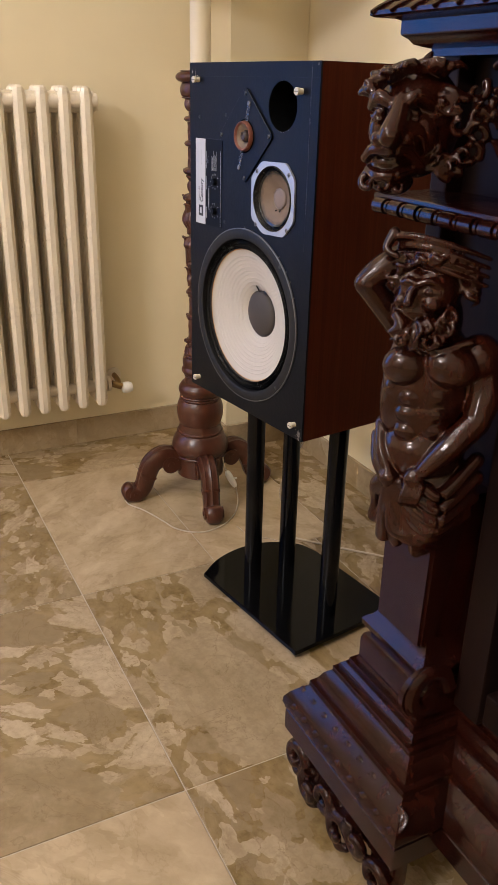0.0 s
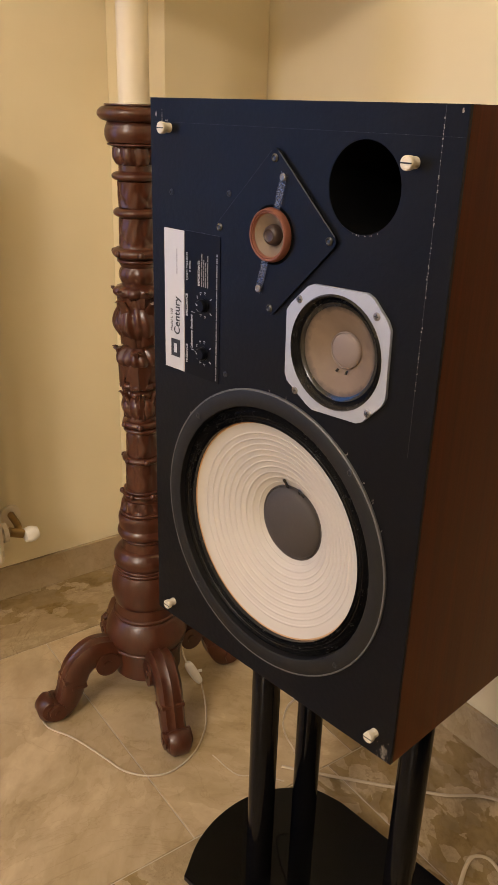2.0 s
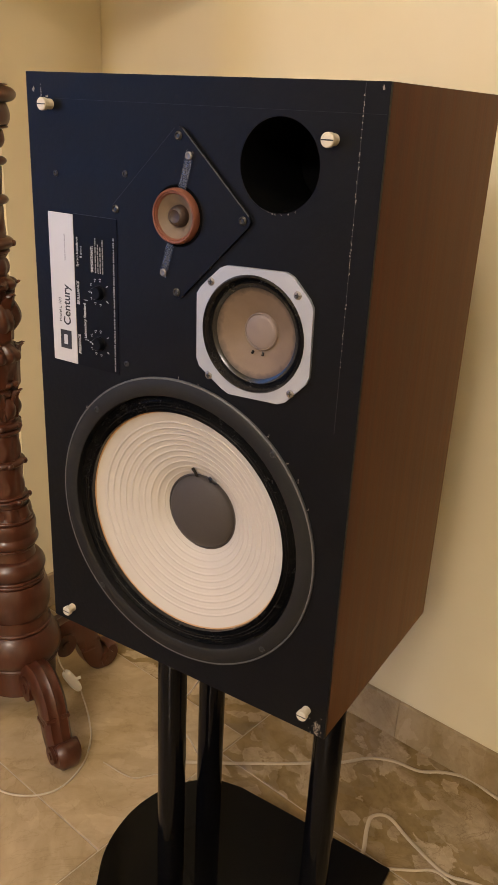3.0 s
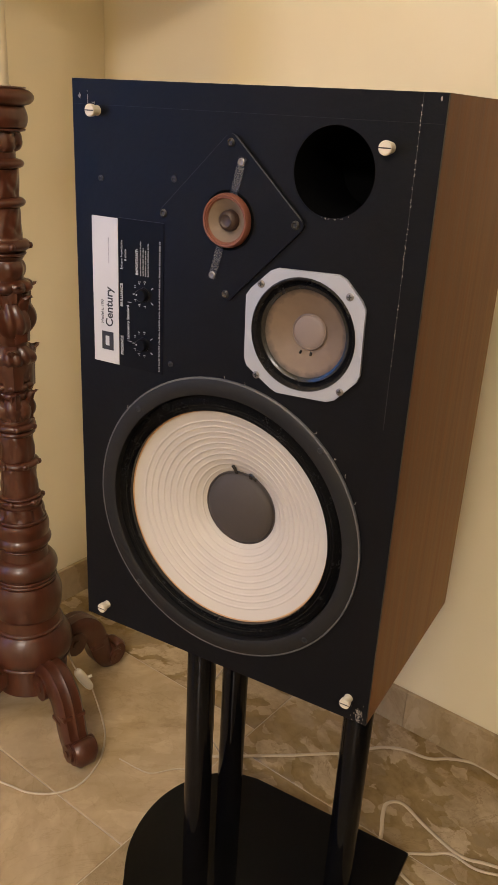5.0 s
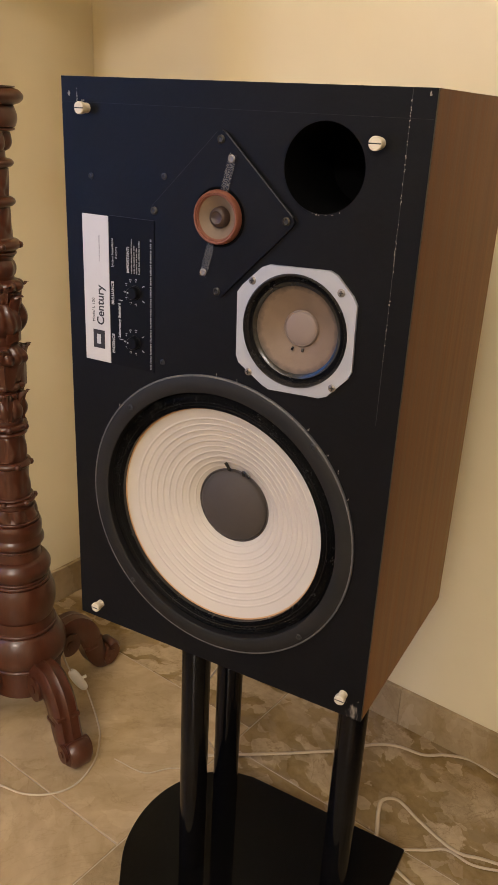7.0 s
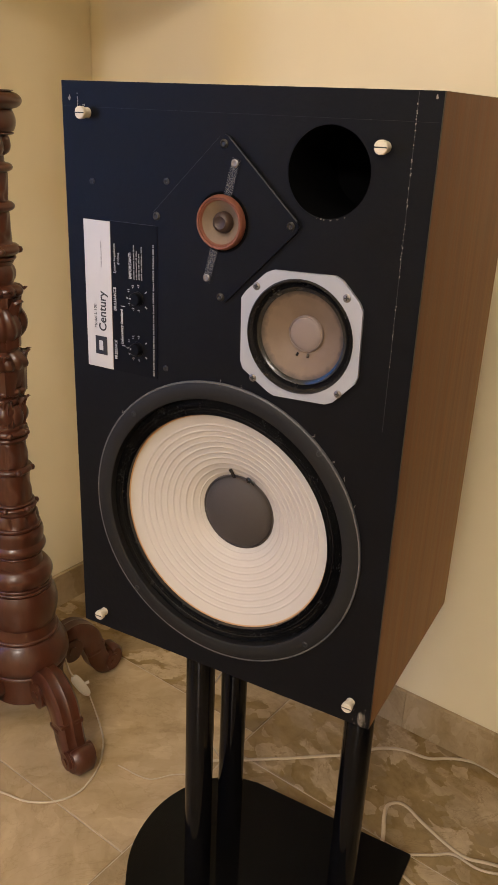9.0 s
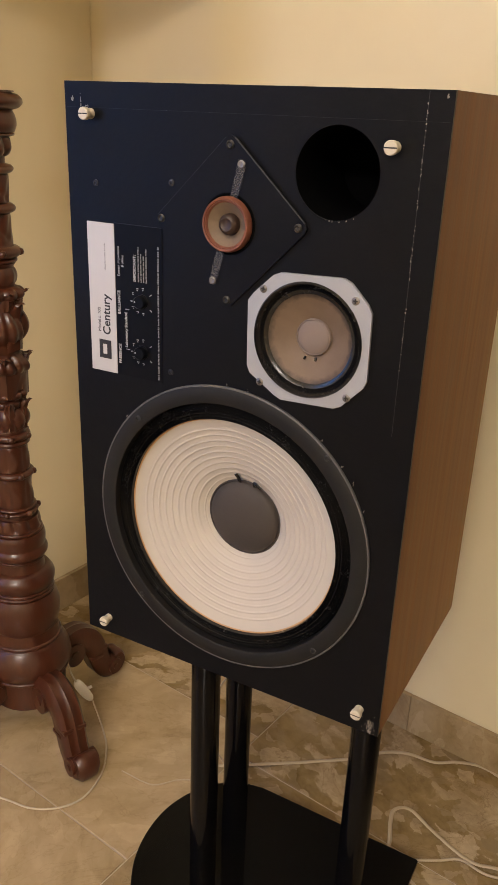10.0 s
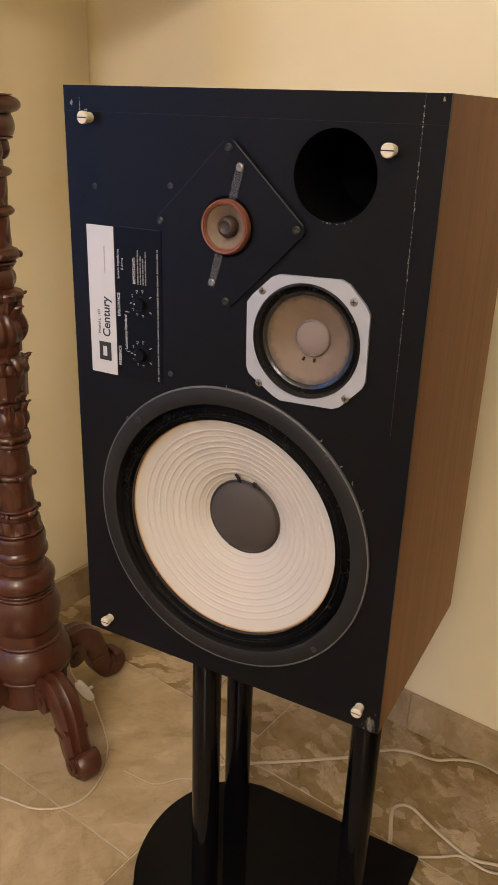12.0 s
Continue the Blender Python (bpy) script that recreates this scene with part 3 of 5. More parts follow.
for kx, kz in ((-0.0980, 0.8605), (-0.0985, 0.8100)):
    knob = spk("knob", turned([(0.0074, -0.0007), (0.0074, -0.0014), (0.0066, -0.0018), (0.0062, -0.0060), (0.0055, -0.0068), (0.0004, -0.0068)], kx, kz, 32, capped=True), PANEL_BLACK, panel, "black level knob with a white dot", 40)
    spk("dot", turned([(0.0008, -0.0066), (0.0008, -0.0070)], kx - 0.0040, kz + 0.0005, 12, capped=True), PRINT, panel)
    for k, word in enumerate(("-3", "-2", "-1", "0", "+1", "+2", "+3")):
        a = radians(180 + (3 - k) * 33)
        lettering(word, kx + 0.0118 * math.cos(a) + 0.0012, kz + 0.0118 * math.sin(a) - 0.0014, 0.0034, PRINT, panel)
    for a in (35, -35):
        a = radians(a)
        c, s = math.cos(a), math.sin(a)
        spk("tick", slab([(kx + 0.0115 * c - 0.0003 * s, kz + 0.0115 * s + 0.0003 * c), (kx + 0.0145 * c - 0.0003 * s, kz + 0.0145 * s + 0.0003 * c), (kx + 0.0145 * c + 0.0003 * s, kz + 0.0145 * s - 0.0003 * c), (kx + 0.0115 * c + 0.0003 * s, kz + 0.0115 * s - 0.0003 * c)], [], -0.0012, -0.0008), PRINT, panel)
spk("panel_line", boxed(-0.1285, -0.0745, -0.0009, -0.0007, 0.9313, 0.9317), EDGE_GREY, panel)

# wear: open screw holes, chipped paint along the edge joint and at a corner
for x, z in ((-0.149, 0.966), (-0.064, 0.972), (-0.065, 0.796)):
    spk("screw_hole", turned([(0.0030, -0.0001), (0.0030, -0.0006), (0.0016, -0.0010), (0.0012, -0.0002), (0.0003, -0.0002)], x, z, 14, capped=True), DARK_STEEL, smooth=40)
rng = random.Random(4)


def chips(name, n, spot, size):
    bm = bmesh.new()
    for _ in range(n):
        x, z = spot(rng.random())
        w, h = size * rng.uniform(0.3, 1.0), size * rng.uniform(0.4, 1.6)
        vs = [bm.verts.new((x + w * math.cos(a) * rng.uniform(0.5, 1), -0.0003, z + h * math.sin(a) * rng.uniform(0.5, 1))) for a in (0.3, 1.6, 2.7, 4.0, 5.2)]
        bm.faces.new(vs)
    made = bmesh.ops.extrude_face_region(bm, geom=bm.faces[:])["geom"]
    bmesh.ops.translate(bm, verts=[v for v in made if isinstance(v, bmesh.types.BMVert)], vec=(0, 0.0003, 0))
    return spk(name, bm, CHIP, baffle)


chips("edge_chips", 70, lambda t: (0.1620 + rng.gauss(0, 0.0002), 0.860 + 0.188 * t ** 0.8), 0.0007)
chips("edge_chips", 8, lambda t: (0.1622, 0.825 + 0.05 * t), 0.0005)
chips("corner_chips", 70, lambda t: (0.1725 + rng.gauss(0, 0.0026), 0.469 + rng.gauss(0, 0.0042)), 0.0008)
chips("corner_chips", 5, lambda t: (0.176 + rng.gauss(0, 0.0008), 1.0485 + rng.gauss(0, 0.0008)), 0.0012)
chips("corner_chips", 5, lambda t: (-0.1725 + rng.gauss(0, 0.0006), 1.0385 + rng.gauss(0, 0.0006)), 0.0016)
chips("scratch", 14, lambda t: (-0.1630 + rng.gauss(0, 0.0002), 1.030 + 0.013 * t), 0.0008)
chips("scratch", 8, lambda t: (-0.158 + 0.006 * t, 1.0325), 0.0008)
chips("port_chips", 9, lambda t: (0.0935 + (t - 0.42) * 0.030, 0.9528 + 3.0 * (t - 0.45) ** 2 * 0.004), 0.0008)
for a in (140, 91, 83, 52, 41, 34, 24):
    a = radians(a)
    chips("gasket_bits", 3, lambda t: (WOOFER[0] + 0.1560 * math.cos(a) + rng.gauss(0, 0.0012), WOOFER[1] + 0.1560 * math.sin(a) + rng.gauss(0, 0.0008)), 0.0009)
spk("edge_joint", boxed(0.1617, 0.1622, -0.0002, 0.0, 0.780, 1.052), GREY_BLACK, baffle)
spk("edge_joint", boxed(-0.180, 0.180, -0.0002, 0.0, 1.0310, 1.0312), GREY_BLACK, baffle)

# grille pegs
for x, z in ((-0.152, 1.026), (0.140, 1.012), (-0.152, 0.481), (0.160, 0.486)):
    peg = spk("grille_peg", turned([(0.0046, 0.0), (0.0046, -0.003), (0.0040, -0.004), (0.0040, -0.0065), (0.0055, -0.0070), (0.0056, -0.0112), (0.0049, -0.0120), (0.0004, -0.0120)], x, z, 24, capped=True), IVORY_PLASTIC, label="ivory plastic grille peg", smooth=40)
    spk("slot", boxed(x - 0.0052, x + 0.0052, -0.0122, -0.011, z - 0.0005, z + 0.0005), PRINT_BLACK, peg)


# ---- loudspeaker stand ----
stand = thing("speaker_stand", pose(0.02, 0.14, 0), "gloss black three-pillar loudspeaker stand on marble floor", "stand")
SINV = pose(-0.02, -0.14, 0)


def std(name, bm, material, label="", smooth=None, parent=None):
    bm.transform(SINV)
    return part(name, bm, material, parent or stand, label, smooth)


edge = [(0.193, 0.004), (0.190, 0.268), (-0.072, 0.272)]
arc = smooth_path([(-0.072, 0.272, 0), (-0.120, 0.258, 0), (-0.160, 0.215, 0), (-0.180, 0.165, 0), (-0.182, 0.110, 0), (-0.168, 0.055, 0), (-0.136, 0.001, 0)], 5)[1:]
plate = edge + [(p.x, p.y) for p in arc]
bm = bmesh.new()
bm.faces.new([bm.verts.new((x, y, 0.012)) for x, y in plate])
made = bmesh.ops.extrude_face_region(bm, geom=bm.faces[:])["geom"]
bmesh.ops.translate(bm, verts=[v for v in made if isinstance(v, bmesh.types.BMVert)], vec=(0, 0, 0.010))
bmesh.ops.bevel(bm, geom=[e for e in bm.edges if e.calc_face_angle(0) > 1.2], offset=0.0012, segments=2, affect="EDGES")
std("base_plate", bm, GLOSS_BLACK, "gloss black base plate with one curved side", 30)
for x, y in ((-0.071, 0.087), (-0.075, 0.185), (0.130, 0.133)):
    std("pillar", lathe([(0.0185, 0.022), (0.0185, 0.452)], 40, None, pose(x, y, 0)), SATIN_BLACK, smooth=40)
std("top_plate", boxed(-0.110, 0.165, 0.045, 0.235, 0.452, 0.460, bevel=0.001), GLOSS_BLACK)
for x, y in ((0.183, 0.012), (0.180, 0.258), (-0.126, 0.016), (-0.085, 0.262)):
    std("spike_foot", lathe([(0.001, 0.0), (0.006, 0.008), (0.006, 0.012)], 16, None, pose(x, y, 0)), STEEL, smooth=40)


# ---- turned pedestal ----
PED = (-0.523, 0.229)
pedestal = thing("pedestal", pose(*PED, 0), "dark mahogany turned and carved pedestal on four scrolled feet", "pedestal")


def straight(z0, z1, r0, r1):
    n = max(2, round((z1 - z0) / 0.004))
    return [(r0 + (r1 - r0) * i / n, z0 + (z1 - z0) * i / n) for i in range(n + 1)]


def bead(z0, z1, core, out):
    """A half-round ring on the shaft, with a fine groove at each side."""
    rim = [(core + (out - core) * math.sin(math.pi * i / 10) ** 0.6, z0 + (z1 - z0) * i / 10) for i in range(1, 10)]
    return [(core - 0.0012, z0)] + rim + [(core - 0.0012, z1)]


def swell(z0, z1, r0, top, r1, at=0.5):
    """A bulb whose widest place lies at a share of its height."""
    made = []
    for i in range(13):
        s = i / 12
        end, w = (r0, s / at) if s < at else (r1, (1 - s) / (1 - at))
        made.append((end + (top - end) * math.sin(math.pi / 2 * w) ** 0.9, z0 + (z1 - z0) * s))
    return made


column = straight(0.060, 0.112, 0.0615, 0.0635) + bead(0.113, 0.121, 0.066, 0.070) + swell(0.122, 0.178, 0.069, 0.0745, 0.0590, 0.28) + bead(0.179, 0.186, 0.0575, 0.0600)
column += straight(0.187, 0.204, 0.0560, 0.0530) + swell(0.205, 0.270, 0.0540, 0.0605, 0.0525, 0.55) + bead(0.271, 0.277, 0.0505, 0.0530) + bead(0.2775, 0.283, 0.0500, 0.0520)
column += swell(0.284, 0.315, 0.0505, 0.0550, 0.0465, 0.45) + straight(0.317, 0.331, 0.0400, 0.0378) + bead(0.333, 0.338, 0.0385, 0.0405) + swell(0.339, 0.358, 0.0410, 0.0465, 0.0430) + swell(0.359, 0.384, 0.0425, 0.0440, 0.0415, 0.6)
column += bead(0.385, 0.391, 0.0385, 0.0405) + straight(0.392, 0.412, 0.0385, 0.0345) + straight(0.4125, 0.419, 0.0310, 0.0300) + bead(0.420, 0.4265, 0.0320, 0.0366) + bead(0.427, 0.432, 0.0300, 0.0335)
column += straight(0.434, 0.481, 0.0289, 0.0273) + bead(0.482, 0.494, 0.0272, 0.0338) + straight(0.495, 0.536, 0.0270, 0.0258) + bead(0.537, 0.546, 0.0262, 0.0305) + bead(0.5465, 0.558, 0.0270, 0.0322)
column += straight(0.559, 0.565, 0.0262, 0.0245) + swell(0.566, 0.598, 0.0262, 0.0322, 0.0262) + bead(0.600, 0.611, 0.0240, 0.0275) + bead(0.614, 0.627, 0.0245, 0.0322) + straight(0.628, 0.655, 0.0280, 0.0325)
column += swell(0.656, 0.684, 0.0325, 0.0375, 0.0260, 0.35) + straight(0.685, 0.699, 0.0252, 0.0258) + swell(0.700, 0.752, 0.0262, 0.0390, 0.0286, 0.46) + straight(0.753, 0.764, 0.0286, 0.0305) + bead(0.765, 0.783, 0.0290, 0.0385)
column += straight(0.784, 0.788, 0.0253, 0.0258) + swell(0.789, 0.811, 0.0265, 0.0291, 0.0255) + straight(0.812, 0.818, 0.0250, 0.0290) + bead(0.819, 0.825, 0.0290, 0.0318) + bead(0.826, 0.842, 0.0300, 0.0386)
column += straight(0.844, 0.886, 0.0274, 0.0262) + bead(0.887, 0.901, 0.0262, 0.0348) + straight(0.902, 0.939, 0.0262, 0.0276) + bead(0.940, 0.953, 0.0270, 0.0355) + straight(0.954, 0.962, 0.0246, 0.0246)
column += swell(0.963, 0.988, 0.0275, 0.0335, 0.0320) + bead(0.989, 0.993, 0.0370, 0.0400) + swell(0.994, 1.021, 0.0400, 0.0437, 0.0395, 0.45) + bead(1.022, 1.044, 0.0400, 0.0535) + [(0.0430, 1.0442), (0.0425, 1.046)]


def carving(r, z, a):
    """Leaves and flutes cut into the turned shaft."""
    if 0.700 < z < 0.752 or 0.656 < z < 0.684:
        return r * (0.91 + 0.16 * abs(math.cos(3 * a + 30 * (z - 0.7)))) + 0.0016 * math.sin(15 * a + 60 * z)
    if 0.765 < z < 0.783 or 0.614 < z < 0.627:
        return r * (0.90 + 0.14 * abs(math.cos(5 * a + 1.0)))
    if 0.566 < z < 0.611 or 0.392 < z < 0.412 or 0.963 < z < 0.988:
        return r * (0.89 + 0.16 * abs(math.sin(4 * a + 25 * z)))
    if 0.846 < z < 0.884 or 0.904 < z < 0.937 or 0.628 < z < 0.655:
        return r - 0.0020 * max(0.0, math.cos(4 * a + 1.6 * math.sin(110 * z))) ** 4 + 0.0005 * math.sin(11 * a - 150 * z)
    if 0.437 < z < 0.478 or 0.498 < z < 0.533:
        return r + 0.0016 * max(0.0, math.sin(6 * a + 2.2 * math.sin(95 * z))) - 0.0014 * max(0.0, math.cos(6 * a)) ** 4
    if 0.789 < z < 0.811:
        return r + 0.0008 * math.sin(10 * a)
    return r


dense = []
for (r, z), (r2, z2) in zip(column, column[1:]):
    k = max(1, round((z2 - z) / 0.004))
    dense += [(r + (r2 - r) * i / k, z + (z2 - z) * i / k) for i in range(k)]
dense.append(column[-1])
dense = [(r + 0.0005 * min(1.0, max(0.0, (0.55 - z) / 0.1)), z) for r, z in dense]
part("column", lathe(dense, 96, shape=carving), MAHOGANY, pedestal, "turned mahogany shaft carved with leaves", 38)


def acanthus(a, z0, z1, r0, r1, wide, lean):
    """A carved leaf that hugs the shaft and curls outwards at its tip."""
    bm = bmesh.new()
    rings = []
    for i in range(11):
        s = i / 10
        z = z0 + (z1 - z0) * (s if s < 0.85 else 0.85 + 0.10 * math.sin((s - 0.85) / 0.15 * 2.6))
        r = r0 + (r1 - r0) * s + 0.0085 * max(0.0, (s - 0.62) / 0.38) ** 1.5
        w = wide * (0.55 + 0.55 * math.sin(math.pi * min(1.0, 0.15 + 0.95 * s))) * (1.0 + 0.16 * math.cos(14 * s)) * (1 if s < 0.9 else 0.75)
        ring = []
        for u in (-1, -0.6, -0.25, 0, 0.25, 0.6, 1):
            q = r + 0.0030 * (1 - abs(u)) + 0.0014 * math.cos(9.0 * u)
            t = a + lean * s + u * w / r
            ring.append(bm.verts.new((q * math.cos(t), q * math.sin(t), z - 0.004 * u * u)))
        for u in (0.9, 0, -0.9):
            q, t = r - 0.0065, a + lean * s + u * w / r
            ring.append(bm.verts.new((q * math.cos(t), q * math.sin(t), z - 0.003)))
        rings.append(ring)
    k = len(rings[0])
    for lo, hi in zip(rings, rings[1:]):
        for i in range(k):
            bm.faces.new((lo[i], lo[(i + 1) % k], hi[(i + 1) % k], hi[i]))
    bm.faces.new(rings[0][::-1]), bm.faces.new(rings[-1])
    return bm


for z0, z1, r0, r1, wide, turn, lean, count in ((0.566, 0.618, 0.027, 0.029, 0.0120, 0.3, 0.10, 6), (0.618, 0.690, 0.030, 0.032, 0.0190, 0.85, 0.0, 4), (0.692, 0.770, 0.029, 0.034, 0.0195, 0.1, 0.0, 4), (0.752, 0.782, 0.029, 0.033, 0.0120, 0.7, 0.0, 6)):
    for k in range(count):
        part("carved_leaf", acanthus(turn + math.tau * k / count, z0, z1, r0, r1, wide, lean), MAHOGANY, pedestal, smooth=50)
for z, r in ((0.488, 0.0325), (0.552, 0.0310), (0.834, 0.0370), (0.424, 0.0355)):
    for k in range(6):
        a = math.tau * k / 6 + 12 * z
        part("carved_stud", lathe([(0.001, -0.005), (0.0042, -0.0036), (0.0054, 0.0), (0.0042, 0.0036), (0.001, 0.005)], 12, None, pose(r * math.cos(a), r * math.sin(a), z)), MAHOGANY, pedestal, smooth=60)


def scroll_leg():
    bm = bmesh.new()
    line = [(0.050, 0, 0.098), (0.078, 0, 0.112), (0.108, 0, 0.118), (0.136, 0, 0.100), (0.150, 0, 0.070), (0.160, 0, 0.040), (0.176, 0, 0.020), (0.194, 0, 0.018), (0.204, 0, 0.029), (0.200, 0, 0.040), (0.192, 0, 0.040)]
    path = smooth_path(line, 6)
    rings = []
    for i, p in enumerate(path):
        s = i / (len(path) - 1)
        d = (path[min(i + 1, len(path) - 1)] - path[max(i - 1, 0)]).normalized()
        top = Vector((-d.z, 0, d.x))
        w = 0.0225 - 0.004 * s
        h = 0.029 - 0.014 * s if s < 0.75 else 0.0185 - 0.011 * (s - 0.75) * 4
        rings.append([bm.verts.new(p + Vector((0, y * w, 0)) + top * z * h) for y, z in ((-1, -0.6), (-1, 0.6), (-0.72, 0.92), (-0.35, 0.86), (0, 1.0), (0.35, 0.86), (0.72, 0.92), (1, 0.6), (1, -0.6), (0.6, -1), (-0.6, -1))])
    for lo, hi in zip(rings, rings[1:]):
        for i in range(11):
            bm.faces.new((lo[i], lo[(i + 1) % 11], hi[(i + 1) % 11], hi[i]))
    bm.faces.new(rings[0][::-1]), bm.faces.new(rings[-1])
    for y in (-0.0215, 0.0215):     # scroll discs on the cheeks
        rod((0.088, y - 0.004, 0.098), (0.088, y + 0.004, 0.098), 0.023, 24, bm)
        rod((0.088, y - 0.006, 0.098), (0.088, y + 0.006, 0.098), 0.009, 16, bm)
        rod((0.186, y * 1.02 - 0.003, 0.025), (0.186, y * 1.02 + 0.003, 0.025), 0.0155, 20, bm)
        rod((0.186, y * 1.16 - 0.002, 0.025), (0.186, y * 1.16 + 0.002, 0.025), 0.0065, 14, bm)
    rod((0.188, -0.020, 0.0230), (0.188, 0.020, 0.0230), 0.0185, 24, bm)      # rolled toe
    box(bm, 0.128, 0.158, -0.0225, 0.0225, 0.060, 0.068, 0.003)      # small ledge
    box(bm, 0.146, 0.170, -0.021, 0.021, 0.074, 0.083, 0.003)
    return bm


for k in range(4):
    leg = part("foot", scroll_leg(), MAHOGANY, pedestal, smooth=45)
    leg.matrix_basis = pose(0, 0, 0, 0, 0, (-21, 76, 166, 256)[k]) @ Matrix.Diagonal(((0.97, 0.93, 0.98, 0.99)[k], 1.0, 1.0, 1.0))


# ---- lamp on the pedestal ----
lamp = thing("table_lamp", pose(-0.538, 0.241, 1.046), "unlit lamp with cream stem standing on the carved pedestal", "lamp")
part("stem", lathe([(0.026, 0.0), (0.026, 0.002), (0.0232, 0.0024), (0.0232, 0.36)], 32), CREAM_LAMP, lamp, smooth=40)
part("shade", lathe([(0.27, 0.300), (0.17, 0.56), (0.168, 0.56), (0.268, 0.300)], 48, capped=False), SHADE, lamp, "cream cloth lamp shade", 40)


# ---- radiator ----
radiator = thing("radiator", ROOM @ pose(-0.920, -0.241, 0.156), "ivory enamelled column radiator mounted on the cream wall", "radiator")
for k in range(9):
    bm = bmesh.new()
    for c in (0.0, -0.037, 0.037):
        # one upright water column with chamfered front and rounded ends
        prof = [(0.003, 0.0), (0.009, 0.003), (0.0128, 0.014), (0.0128, 0.832), (0.009, 0.848), (0.004, 0.853)]
        lathe(prof, 8, bm, pose(c, 0, 0) @ Matrix.Diagonal((1.0, 1.32, 1.0, 1.0)) @ pose(0, 0, 0, 0, 0, 22.5))
    rod((-0.03, 0, 0.050), (0.034, 0, 0.050), 0.0125, 16, bm)
    rod((0.0, -0.0276, 0.050), (0.0, 0.0276, 0.050), 0.017, 20, bm)
    rod((-0.03, 0, 0.815), (0.036, 0, 0.815), 0.018, 16, bm)
    rod((0.0, -0.0276, 0.815), (0.0, 0.0276, 0.815), 0.026, 20, bm)
    rod((0.026, -0.0276, 0.818), (0.026, 0.0276, 0.818), 0.017, 16, bm)
    sec = part("section", bm, RADIATOR, radiator, smooth=28)
    sec.location = (0, 0.225 - 0.0552 * k, 0)
for z in (0.050, 0.815):
    part("end_plug", rod((0, 0.252, z), (0, 0.262, z), 0.021, 20), RADIATOR, radiator, smooth=40)
valve = thing("radiator_valve", ROOM @ pose(-0.917, 0.026, 0.206), "brass radiator valve with white plastic knob", "valve")
part("body", rod((0, 0, 0), (0, 0.028, -0.012), 0.010, 16), BRASS, valve, smooth=40)
part("tail", sweep([(0, 0.016, -0.006), (-0.02, 0.026, -0.002), (-0.073, 0.030, 0.0)], 0.008, 12), BRASS, valve, smooth=40)
part("wall_rosette", rod((-0.0795, 0.030, 0.0), (-0.072, 0.030, 0.0), 0.022, 24), RADIATOR, valve, smooth=40)
part("knob", lathe([(0.006, 0), (0.0150, 0.003), (0.0175, 0.012), (0.0168, 0.022), (0.0125, 0.031), (0.003, 0.034)], 24, None, pose(0, 0.030, -0.018, -90)), WHITE_PLASTIC, valve, "white plastic knob", 40)


# ---- cables on the floor ----
def cable(name, points, r, flat, label):
    bm = sweep(points, r, 8, flat)
    lo = Vector(points[0])
    bmesh.ops.translate(bm, verts=bm.verts[:], vec=-lo)
    ob = part(name, bm, CABLE, smooth=50)
    ob.location = lo
    return tagged(ob, label, "cable")


cable("speaker_cable", [(-0.20, 0.27, 0.003), (-0.129, 0.316, 0.003), (-0.091, 0.342, 0.003), (-0.05, 0.370, 0.003), (-0.012, 0.398, 0.003), (0.028, 0.427, 0.003), (0.068, 0.467, 0.004), (0.106, 0.484, 0.005), (0.150, 0.490, 0.003), (0.185, 0.510, 0.004), (0.225, 0.522, 0.003), (0.275, 0.509, 0.003), (0.36, 0.49, 0.003), (0.50, 0.47, 0.003)], 0.0034, 0.45, "flat off-white speaker cable lying on the marble floor")
cable("speaker_cable", [(0.140, 0.255, 0.003), (0.140, 0.287, 0.006), (0.129, 0.322, 0.010), (0.126, 0.350, 0.010), (0.147, 0.366, 0.007), (0.187, 0.349, 0.003), (0.239, 0.326, 0.003), (0.266, 0.322, 0.003), (0.300, 0.331, 0.003), (0.40, 0.345, 0.003)], 0.0032, 0.45, "looped off-white speaker cable beside the stand")
cable("speaker_cable", [(0.170, 0.275, 0.0025), (0.214, 0.300, 0.0025), (0.243, 0.318, 0.0025), (0.285, 0.312, 0.0025), (0.34, 0.33, 0.0025)], 0.0022, 0.8, "thin off-white cable on the marble floor")
cable("speaker_cable", [(0.165, 0.262, 0.003), (0.192, 0.242, 0.003), (0.237, 0.227, 0.003), (0.281, 0.229, 0.003), (0.36, 0.25, 0.003)], 0.0030, 0.45, "flat off-white cable beside the stand base")
cable("thin_wire", [(-0.060, 0.245, 0.455), (-0.085, 0.235, 0.330), (-0.134, 0.225, 0.222), (-0.154, 0.225, 0.188), (-0.162, 0.225, 0.151), (-0.154, 0.225, 0.128), (-0.136, 0.225, 0.112), (-0.105, 0.222, 0.072), (-0.084, 0.214, 0.024)], 0.0015, 1.0, "thin pale wire hanging from the loudspeaker behind the stand pillars")
cable("thin_wire", [(-0.300, 0.200, 0.0015), (-0.285, 0.200, 0.0015), (-0.259, 0.199, 0.0015), (-0.234, 0.204, 0.0015), (-0.208, 0.232, 0.0015), (-0.175, 0.25, 0.0015)], 0.0010, 1.0, "thin pale wire beside the stand base")
lamp_cord = thing("lamp_cord", pose(-0.44, 0.28, 0), "off-white lamp cord with an inline switch hanging by the pedestal", "cable")
M = pose(0.44, -0.28, 0)
bm = sweep([(-0.475, 0.262, 0.140), (-0.466, 0.262, 0.125), (-0.455, 0.262, 0.095), (-0.448, 0.268, 0.072)], 0.0017, 8)
